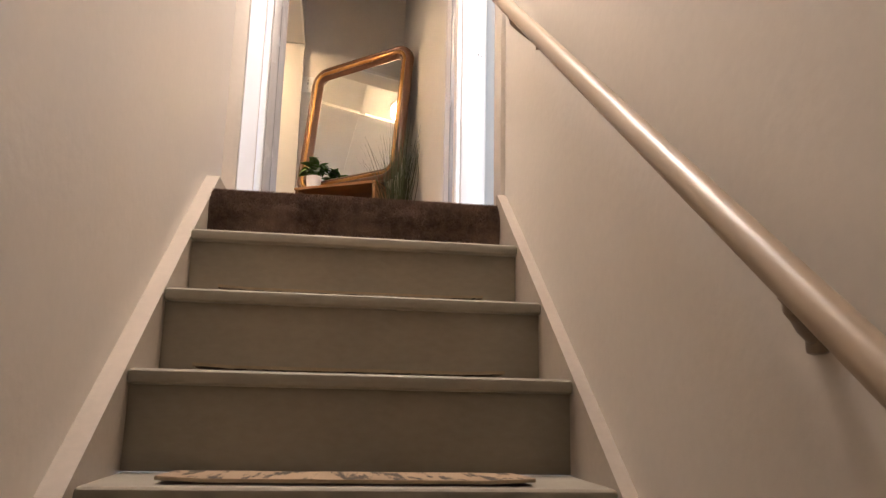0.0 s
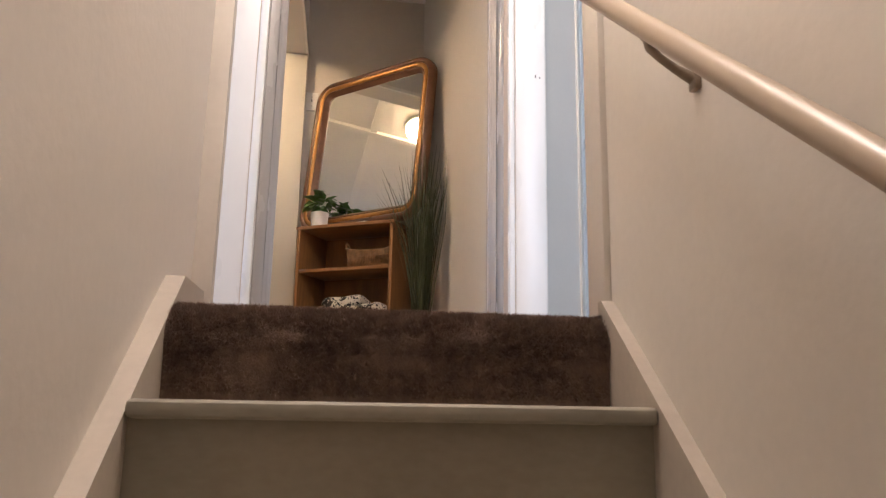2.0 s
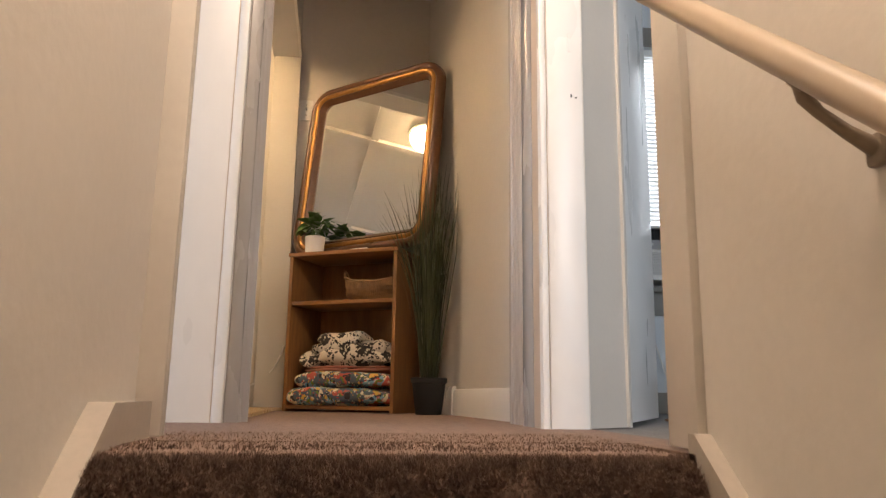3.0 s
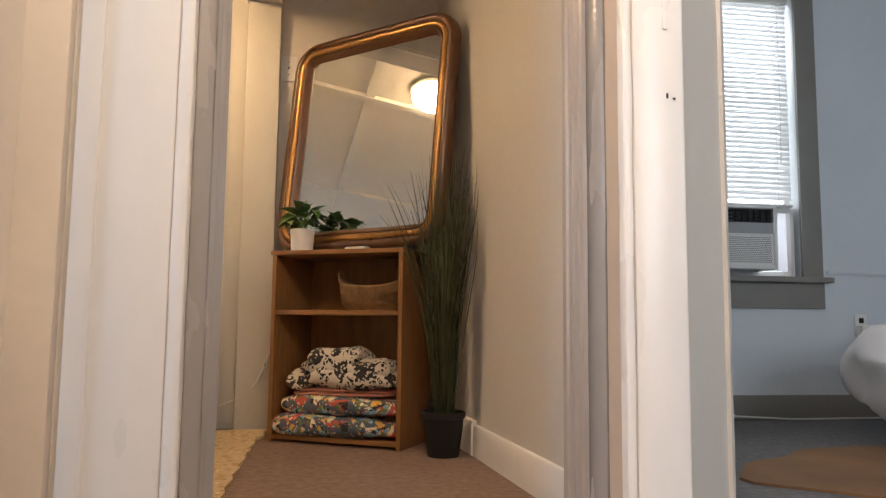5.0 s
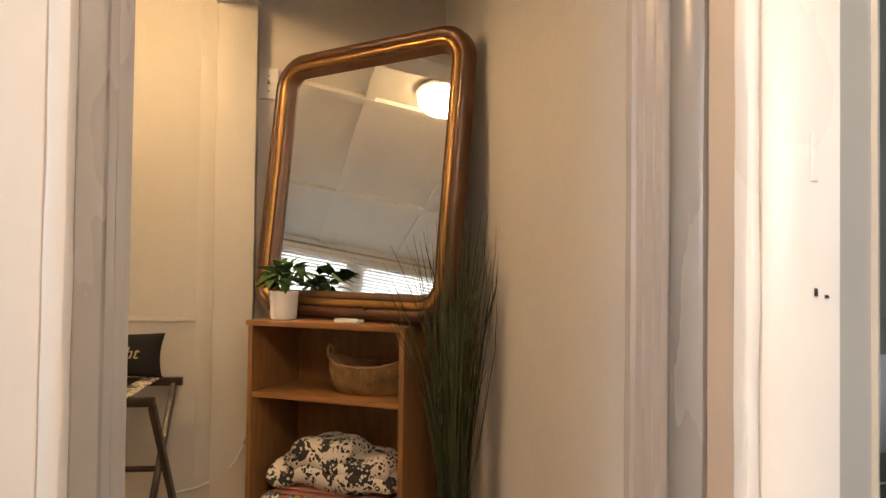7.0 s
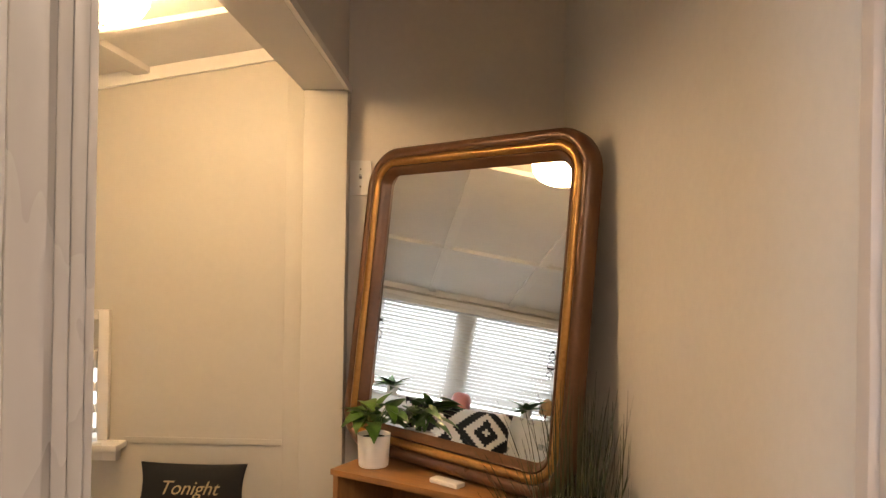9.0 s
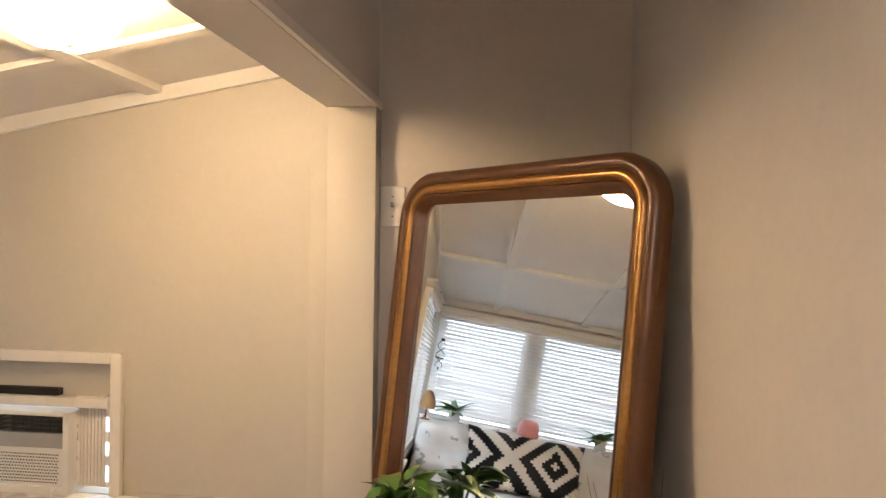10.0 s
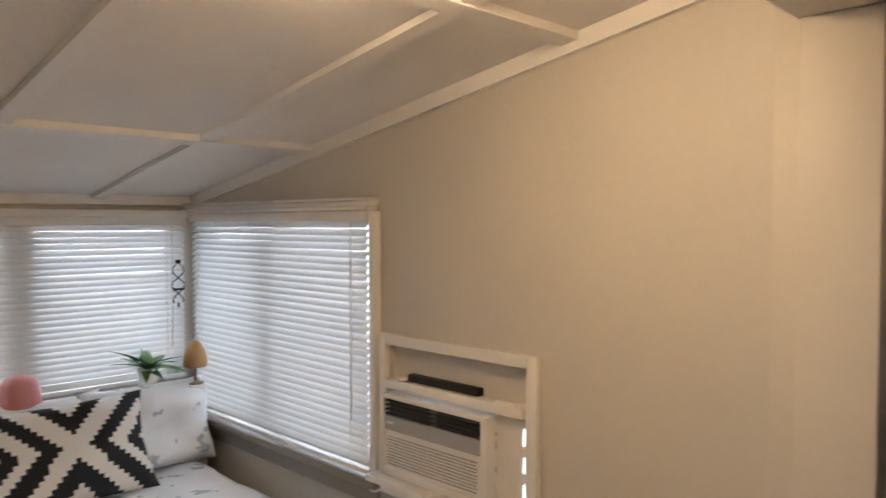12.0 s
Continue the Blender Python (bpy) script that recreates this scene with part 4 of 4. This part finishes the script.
def moulding(w, h, r, prof):
    bm = bmesh.new()
    rings = [[bm.verts.new((x, -d, z)) for x, z in outline(w, h, r, s)] for s, d in prof]
    n = len(rings[0])
    for a, b in zip(rings, rings[1:]):
        for k in range(n):
            bm.faces.new((a[k], a[(k + 1) % n], b[(k + 1) % n], b[k]))
    bmesh.ops.recalc_face_normals(bm, faces=bm.faces)
    return bm


ma, ml = radians(-42.4), radians(6.85)
mu = Vector((math.cos(ma), math.sin(ma), 0.0))
mw = Vector((-math.sin(ma) * math.sin(ml), math.cos(ma) * math.sin(ml), math.cos(ml)))
mn = mu.cross(mw)
mo = Vector((0.03, 4.77, 0.84)) - 0.455 * mu - 0.064 * mw - 0.02 * mn
mm = Matrix((mu, -mn, mw)).transposed().to_4x4()
mm.translation = mo
MW, MH, MR = 0.898, 0.99, 0.13
mirror = thing("wall_mirror", mm, "large gilt and brown framed mirror leaning on the shelf", "mirror")
part("outer_moulding", moulding(MW, MH, MR, [(0.012, 0.0), (0.0, 0.004), (0.0, 0.030), (0.004, 0.042), (0.013, 0.051), (0.024, 0.054), (0.033, 0.050), (0.037, 0.045)]), BROWN, mirror, "dark brown outer moulding", 60)
part("gold_band", moulding(MW, MH, MR, [(0.037, 0.043), (0.041, 0.050), (0.050, 0.0535), (0.060, 0.049), (0.064, 0.041)]), GOLD, mirror, "worn gold band", 60)
part("inner_moulding", moulding(MW, MH, MR, [(0.064, 0.039), (0.068, 0.043), (0.074, 0.040), (0.080, 0.028), (0.088, 0.020), (0.092, 0.014)]), BROWN, mirror, "brown inner lip", 60)
bm = bmesh.new()
bm.faces.new([bm.verts.new((x, -0.015, z)) for x, z in outline(MW, MH, MR, 0.086)])
part("glass", bm, MIRROR, mirror, "clear mirror glass", 0)
bm = bmesh.new()
bm.faces.new([bm.verts.new((x, -0.002, z)) for x, z in outline(MW, MH, MR, 0.012)])
part("backing", bm, DARKWOOD, mirror, "", 0)

# ---- on the shelf ----
def leaf_mesh(name, material, length=0.075, width=0.05, tip=1.4):
    bm = bmesh.new()
    n = 8
    rows = []
    for i in range(n + 1):
        t = i / n
        w = width / 2 * math.sin(math.pi * t ** 0.62) ** 0.9 * (1 - 0.25 * t)
        z = -0.35 * length * t * t
        rows.append([bm.verts.new((-w, length * t, z + 0.22 * w)), bm.verts.new((0, length * t, z)), bm.verts.new((w, length * t, z + 0.22 * w))])
    for a, b in zip(rows, rows[1:]):
        for k in range(2):
            bm.faces.new((a[k], a[k + 1], b[k + 1], b[k]))
    bmesh.ops.remove_doubles(bm, verts=bm.verts, dist=1e-6)
    return mesh_of(name, bm, material, 60)


plant = thing("potted_plant", pose(-0.19, 4.845, H), "small green leafy plant in a white ceramic pot", "plant")
part("pot", lathe(bmesh.new(), [(0.0, 0.0), (0.042, 0.0), (0.045, 0.003), (0.050, 0.090), (0.0505, 0.096), (0.048, 0.097), (0.046, 0.094), (0.046, 0.08), (0.0, 0.08)], 36), POT, plant)
part("soil", lathe(bmesh.new(), [(0.0, 0.086), (0.03, 0.085), (0.0455, 0.082), (0.0455, 0.08), (0.0, 0.08)], 20), SOIL, plant)
leaf = leaf_mesh("leaf", LEAF, 0.085, 0.056)
rnd = random.Random(12)
for s in range(9):
    a = s * 2.4 + rnd.uniform(-0.3, 0.3)
    lean = rnd.uniform(0.015, 0.06)
    top = Vector((lean * math.cos(a), lean * math.sin(a) * 0.8, rnd.uniform(0.135, 0.205)))
    part("stem", tube(bmesh.new(), [(0.012 * math.cos(a), 0.012 * math.sin(a), 0.083), top * 0.55 + Vector((0, 0, 0.05)), top], [0.0022, 0.0019, 0.0013], 6), LEAF, plant, "", 60)
    for k in range(4):
        turn = math.degrees(a) - 90 + rnd.uniform(-85, 85)
        piece("leaf", leaf, plant, Matrix.Translation(top - Vector((0, 0, 0.012 * k))) @ pose(0, 0, 0, 0, 0, turn) @ pose(0, 0, 0, rnd.uniform(-20, 58), rnd.uniform(-25, 25), 0) @ Matrix.Scale(rnd.uniform(0.7, 1.1), 4))
remote = thing("remote_control", pose(0.035, 4.675, H, 0, 0, -38), "small white remote control lying on the shelf", "remote control")
part("body", boxes((-0.05, 0.05, -0.019, 0.019, 0.0, 0.014, 0.005)), WHITEPLASTIC, remote)

# ---- tall grass plant ----
tall = thing("grass_plant", pose(0.352, 4.41, 0), "tall artificial grass plant in a black pot on the carpet", "plant")
part("pot", lathe(bmesh.new(), [(0.0, 0.0), (0.056, 0.0), (0.058, 0.004), (0.074, 0.135), (0.080, 0.138), (0.081, 0.158), (0.076, 0.160), (0.072, 0.145), (0.0, 0.145)], 36), BLACK, tall, "black plastic pot")
part("soil", lathe(bmesh.new(), [(0.0, 0.148), (0.071, 0.146), (0.071, 0.142), (0.0, 0.142)], 20), SOIL, tall)
rnd = random.Random(8)
verts, faces = [], []
for i in range(190):
    a = rnd.uniform(0, math.tau)
    r0 = 0.036 * math.sqrt(rnd.random())
    hgt = rnd.uniform(0.5, 1.0) if i % 3 else rnd.uniform(0.75, 1.0)
    out = rnd.gauss(0.0, 0.05) + 0.02
    if i < 60:
        out, hgt = rnd.uniform(0.08, 0.25), rnd.uniform(0.72, 1.03)
    dx, dy = math.cos(a), math.sin(a)
    reach = min(abs(out), 0.12 if dx > 0.2 else 0.26)
    wdt = rnd.uniform(0.0018, 0.0034)
    if i % 13 == 0:
        wdt, hgt = 0.0042, rnd.uniform(0.85, 1.0)
    base = Vector((r0 * dx, r0 * dy, 0.14))
    b2 = rnd.uniform(0, math.pi)
    side_v = Vector((math.cos(b2), math.sin(b2), 0))
    k0 = len(verts)
    steps = 9
    bow = rnd.uniform(-0.02, 0.03)
    for j in range(steps + 1):
        t = j / steps
        p = base + Vector((dx * (reach * t ** 2.1 + bow * math.sin(math.pi * t)), dy * (reach * t ** 2.1 + bow * math.sin(math.pi * t)), hgt * t - 0.08 * reach / 0.26 * t ** 3))
        p.x = min(p.x, hall_x(4.41 + p.y, 0.015) - 0.352)
        w = wdt * (1 - t) ** 0.6 + 0.0004
        verts += [p - side_v * w, p + side_v * w]
        if j:
            q = k0 + 2 * j
            faces.append((q - 2, q - 1, q + 1, q))
me = bpy.data.meshes.new("grass")
me.from_pydata(verts, [], faces)
me.materials.append(GRASS)
ob = new("grass", me)
ob.parent = tall
tagged(ob, "thin dark green blades", "", "", "stuff")

# ---- sunroom things ----
rug = thing("patterned_rug", pose(0, 0, 0), "beige patterned rug with a frayed edge on the brown carpet", "rug")
bm = bmesh.new()
edge = [(-0.345 + 0.006 * math.sin(k * 2.1) + (0.02 if k > 24 else 0), 3.45 + 1.60 * k / 28) for k in range(29)]
loop = [(-1.05, 3.45)] + edge + [(-1.05, 5.05)]
prism(bm, loop[::1], 0.0005, 0.013)
part("weave", bm, RUG, rug, "", 0)

cord = tagged(new("loose_cable", mesh_of("loose_cable", tube(bmesh.new(), [(-0.33, 5.085, 0.33), (-0.345, 5.09, 0.28), (-0.38, 5.10, 0.21), (-0.44, 5.11, 0.15), (-0.52, 5.13, 0.11), (-0.60, 5.14, 0.09)], [0.008, 0.006, 0.0042, 0.0042, 0.0042, 0.0042], 8), WHITEPLASTIC, 60)), "thin white cord hanging beside the shelf", "cord")

rack = thing("luggage_rack", pose(-0.825, 4.86, 0), "dark wooden folding luggage rack with woven straps by the wall", "luggage rack")
for y in (-0.21, 0.21):
    part("rail", boxes((-0.255, 0.255, y - 0.014, y + 0.014, 0.505, 0.535, 0.004)), DARKWOOD, rack)
for x in (-0.235, 0.235):
    for s in (-1, 1):
        xx = x + 0.012 * s
        part("leg", box(bmesh.new(), -0.010, 0.010, -0.016, 0.016, 0, 0.655, 0.004, 2, Matrix.Translation((xx, s * 0.21, 0.004)) @ Matrix.Rotation(s * math.atan2(0.42, 0.505), 4, "X")), DARKWOOD, rack)
for i, x in enumerate((-0.15, 0.0, 0.15)):
    part("strap", boxes((x - 0.03, x + 0.03, -0.225, 0.225, 0.5355, 0.539)), ANIMAL, rack, "patterned woven strap")
part("crossbar", tube(bmesh.new(), [(-0.24, 0, 0.255), (0.24, 0, 0.255)], 0.010, 10), DARKWOOD, rack)


def cushion(name, m, w, h, d, material, label, seed, wob=0.01, power=0.42):
    """A stuffed cushion standing in its own x-z plane, its corners drawn out."""
    o = thing(name, m, label, "cushion")
    bm = bmesh.new()
    nu, nv = 36, 24
    for face in (1, -1):
        grid = []
        for j in range(nv + 1):
            row = []
            for i in range(nu + 1):
                u, v = 2 * i / nu - 1, 2 * j / nv - 1
                puff = (1 - abs(u) ** 2.6) ** 0.55 * (1 - abs(v) ** 2.6) ** 0.55
                pin = 1 - 0.07 * (1 - abs(v) ** 2) * abs(u) ** 3
                pin2 = 1 - 0.07 * (1 - abs(u) ** 2) * abs(v) ** 3
                p = Vector((w / 2 * u * pin, face * d / 2 * puff, h / 2 * v * pin2 + h / 2))
                q = p * 7 + Vector((seed, seed * 2.1, 0))
                p += wob * (0.3 + puff) * Vector((0.5 * noise.noise(q + Vector((7, 0, 0))), noise.noise(q), 0.5 * noise.noise(q + Vector((0, 7, 0)))))
                row.append(bm.verts.new(p))
            grid.append(row)
        for a, b in zip(grid, grid[1:]):
            for i in range(nu):
                bm.faces.new((a[i], a[i + 1], b[i + 1], b[i]))
    bmesh.ops.remove_doubles(bm, verts=bm.verts, dist=0.004)
    bmesh.ops.recalc_face_normals(bm, faces=bm.faces)
    part("cover", bm, material, o, "", 180)
    return o


sign = cushion("lettered_cushion", pose(-0.815, 5.03, 0.539, -14, 0, 0), 0.36, 0.165, 0.07, BLACKCLOTH, "black oblong cushion with pale script lettering on the rack", 3, 0.006)
words = bpy.data.curves.new("lettering", "FONT")
words.body, words.size, words.align_x, words.extrude, words.shear = "Tonight", 0.062, "CENTER", 0.001, 0.35
words.materials.append(mat("pale_thread", (0.55, 0.44, 0.26), 0.6))
ob = new("lettering", words)
ob.parent = sign
ob.matrix_basis = pose(0, -0.040, 0.065, 90, 0, 0)
towel = cloth("folded_cloth", 0.17, 0.10, 0.045, 0.006, 5, LINEN, pose(-0.82, 4.80, 0.541, 0, 0, 12), "small folded white cloth on the luggage rack", "towel", 2)

# bed
bed = thing("sunroom_bed", pose(-2.13, 4.39, 0), "low bed with white printed linen under the sunroom windows", "bed")
part("base", boxes((-0.94, 0.93, -0.66, 0.66, 0.02, 0.30, 0.015)), mat("dark_bed_base", (0.10, 0.09, 0.085), 0.8), bed)
part("mattress", boxes((-0.945, 0.94, -0.67, 0.67, 0.30, 0.50, 0.05, 4)), LINEN, bed)
bm = bmesh.new()
nx, ny = 70, 56
grid = []
for i in range(nx + 1):
    row = []
    for j in range(ny + 1):
        x, y = -0.93 + 1.90 * i / nx, -0.71 + 1.42 * j / ny
        over = max(abs(y) - 0.655, 0) / 0.055
        end = max(x - 0.93, 0) / 0.04
        z = 0.545 - 0.22 * max(over, end) ** 1.5
        q = Vector((x * 5, y * 5, 1.3))
        z += 0.012 * noise.noise(q) + 0.006 * noise.noise(q * 3.1)
        row.append(bm.verts.new((x, y + 0.006 * noise.noise(q * 2), z)))
    grid.append(row)
for a, b in zip(grid, grid[1:]):
    for j in range(ny):
        bm.faces.new((a[j], b[j], b[j + 1], a[j + 1]))
part("duvet", bm, SHEET, bed, "white duvet with faint grey motifs", 180)

ledge = tagged(new("headboard_ledge", mesh_of("headboard_ledge", boxes((-3.10, -2.96, 3.73, 5.04, 0.0, 0.86, 0.006), (-3.10, -2.93, 5.042, 5.118, 0.0, 0.86, 0.004)), TRIM)), "white painted ledge at the head of the bed", "ledge")
for y, z, w, h, s, lean in ((4.86, 0.545, 0.54, 0.365, 1, -18), (3.98, 0.545, 0.56, 0.38, 5, -22), (4.47, 0.545, 0.46, 0.36, 9, -18)):
    cushion("bed_pillow", pose(-2.87 if s != 9 else -2.91, y, z, lean, 0, 90), w, h, 0.15, SHEET, "white pillow with faint grey motifs leaning on the ledge", s, 0.05)
cushion("diamond_cushion", pose(-2.70, 4.43, 0.548, -26, 0, 90), 0.75, 0.385, 0.14, DIAMOND, "oblong cushion with black and white stepped diamonds", 2, 0.006)


def table_lamp(m, group):
    o = thing("table_lamp", m, "small lamp with a pale turned wood shade", "lamp", group)
    part("foot", lathe(bmesh.new(), [(0.0, 0.0), (0.035, 0.0), (0.036, 0.006), (0.01, 0.012), (0.0, 0.012)], 24), BRASS, o)
    part("stem", tube(bmesh.new(), [(0, 0, 0.01), (0, 0, 0.10)], 0.006, 10), mat("red_brown_stem", (0.22, 0.06, 0.04), 0.4), o)
    part("shade", lathe(bmesh.new(), [(0.048, 0.075), (0.052, 0.085), (0.050, 0.115), (0.041, 0.15), (0.025, 0.178), (0.008, 0.19), (0.0, 0.191)], 28), EGGWOOD, o, "pale wood egg-shaped shade", 60)
    return o


first = table_lamp(pose(-2.965, 5.085, 0.86), "lamps on the ledge")
copy_thing(first, pose(-3.02, 3.80, 0.86))
needle = leaf_mesh("frond", LEAF, 0.10, 0.034)


def fern(m):
    o = thing("small_fern", m, "small green fern in a white pot on the ledge", "plant", "ferns on the ledge")
    part("pot", lathe(bmesh.new(), [(0.0, 0.0), (0.034, 0.0), (0.042, 0.085), (0.040, 0.088), (0.038, 0.075), (0.0, 0.075)], 24), POT, o)
    r = random.Random(3)
    for k in range(22):
        piece("frond", needle, o, pose(0, 0, 0.078, 0, 0, k * 137.5) @ pose(0, 0, 0, r.uniform(5, 55), r.uniform(-20, 20), 0) @ Matrix.Scale(r.uniform(1.0, 1.7), 4))
    return o


first = fern(pose(-3.02, 4.90, 0.86))
copy_thing(first, pose(-3.02, 3.94, 0.86, 0, 0, 50))
clock = thing("pink_ornament", pose(-3.02, 4.41, 0.86), "round pink ceramic ornament on the ledge", "ornament")
part("body", lathe(bmesh.new(), [(0.0, 0.0), (0.05, 0.0), (0.072, 0.012), (0.074, 0.04), (0.066, 0.09), (0.052, 0.116), (0.03, 0.124), (0.0, 0.126)], 28), PINKGLASS, clock, "", 80)


def hanger(m):
    o = thing("iron_hanging", m, "black wrought iron ornament hanging before the blind", "ornament", "hangings by the window")
    part("hook", boxes((-0.012, 0.012, -0.004, 0.004, -0.004, 0.012, 0.002)), IRON, o)
    for s in (-1, 1):
        pts = [(s * 0.022 * math.sin(k * 0.55) * (1 + 0.35 * math.sin(k * 0.21)), 0, -0.012 * k) for k in range(16)]
        part("scroll", tube(bmesh.new(), pts, 0.0028, 6), IRON, o, "", 60)
    part("bar", boxes((-0.026, 0.026, -0.006, 0.006, -0.125, -0.115, 0.002)), IRON, o)
    part("finial", lathe(bmesh.new(), [(0.0, -0.205), (0.005, -0.19), (0.002, -0.178), (0.0, -0.178)], 12), IRON, o)
    return o


first = hanger(pose(-3.085, 5.07, 1.385, 0, 0, 90))
copy_thing(first, pose(-3.085, 3.80, 1.385, 0, 0, 90))

# ---- bedroom things ----
window("window_4", pose(1.52, 5.40, 0.745), 0.93, 1.585, [], TRIM, "tall bedroom sash window with a half-lowered blind")
wt = thing("window_trim_bedroom", pose(0, 0, 0), "wide taupe painted window casing and sill", "window trim")
wt["kind"] = "structure"
part("casing", boxes((2.45, 2.57, 5.33, 5.35, 0.746, 2.46, 0.004)), TAUPE, wt)
part("casing", boxes((1.40, 1.52, 5.33, 5.35, 0.746, 2.46, 0.004)), TAUPE, wt)
part("head", boxes((1.5201, 2.4499, 5.331, 5.35, 2.33, 2.46, 0.004)), TAUPE, wt)
part("sill", boxes((1.37, 2.605, 5.29, 5.40, 0.715, 0.745, 0.006)), TAUPE, wt)
part("apron", boxes((1.40, 2.575, 5.332, 5.35, 0.575, 0.714, 0.004)), TAUPE, wt)
blind(pose(1.985, 5.385, 2.32), 0.90, 1.19, "white slatted blind lowered over the upper bedroom window", 0.028, 62, "bedroom blind")
air_conditioner(pose(1.735, 5.22, 0.775), 0.50, 0.33, 0.26, "white window air conditioner in the bedroom window", GRILLE)
acc = tagged(new("accordion_panel", mesh_of("accordion_panel", boxes((2.225, 2.405, 5.40, 5.408, 0.78, 1.10)), translucent("milky_plastic", (0.85, 0.85, 0.87), 0.6))), "milky pleated side panel beside the air conditioner", "panel")
part("sash_rail", boxes((1.55, 2.42, 5.395, 5.43, 1.10, 1.135, 0.004)), TRIM, wt)
part("side_post", boxes((2.408, 2.43, 5.37, 5.44, 0.746, 1.10, 0.003)), TRIM, wt)
cordb = tagged(new("power_cord", mesh_of("power_cord", tube(bmesh.new(), [(1.75, 5.30, 0.77), (1.76, 5.31, 0.65), (1.82, 5.315, 0.4), (1.90, 5.31, 0.15), (2.0, 5.28, 0.02), (2.3, 5.25, 0.006), (2.8, 5.27, 0.006), (3.2, 5.28, 0.006)], 0.005, 6), WHITEPLASTIC, 60)), "white power cord running along the bedroom floor", "cord")
solid("trim_bedroom", boxes((2.60, 4.2, 5.338, 5.35, 0.765, 0.785, 0.003)), PAINT_ROOM, "thin painted rail on the bedroom wall", "trim")
outlet = thing("wall_outlet", pose(2.79, 5.345, 0.49), "white wall outlet with an adapter plugged in", "outlet")
part("plate", boxes((-0.036, 0.036, -0.004, 0.005, -0.058, 0.058, 0.002)), WHITEPLASTIC, outlet)
part("adapter", boxes((-0.03, 0.035, -0.05, -0.0045, -0.11, 0.0, 0.006)), WHITEPLASTIC, outlet)
part("socket", boxes((-0.014, 0.014, -0.0055, -0.0042, 0.012, 0.04)), BLACK, outlet)
bed2 = thing("bedroom_bed", pose(2.88, 3.95, 0), "bed with a white duvet hanging over its side", "bed")
part("frame", boxes((-0.70, 1.2, -0.70, 0.65, 0.16, 0.30, 0.01)), DARKWOOD, bed2)
for x in (-0.55, 1.16):
    for y in (-0.6, 0.55):
        part("leg", boxes((x - 0.03, x + 0.03, y - 0.03, y + 0.03, 0, 0.16, 0.004)), DARKWOOD, bed2)
bm = soft(bmesh.new(), 2.06, 1.58, 0.44, 0.06, 6, 0.3, 90, 30, 6)
bmesh.ops.translate(bm, verts=bm.verts, vec=(0.20, -0.02, 0.285))
part("duvet", bm, LINEN, bed2, "white duvet", 180)
toy = tagged(new("green_throw", mesh_of("green_throw", soft(bmesh.new(), 0.22, 0.30, 0.14, 0.03, 3, 0.6), mat("green_plush", (0.10, 0.13, 0.05), 0.95, vary=0.3, fine=300, bump=0.8), 180)), "folded dark green throw hanging at the bed's side", "throw")
toy.matrix_basis = pose(1.95, 3.75, 0.28, 0, 75, 0)
bm = bmesh.new()
rim = []
for k in range(48):
    a = math.tau * k / 48
    r = 1 + 0.16 * noise.noise(Vector((2 * math.cos(a), 2 * math.sin(a), 3))) + 0.1 * math.cos(4 * a)
    rim.append((1.95 + 0.66 * r * math.cos(a), 3.92 + 0.46 * r * math.sin(a)))
prism(bm, rim, -0.0025, 0.006)
tagged(new("hide_rug", mesh_of("hide_rug", bm, HIDE, 0)), "irregular brown hide rug on the grey carpet", "rug")
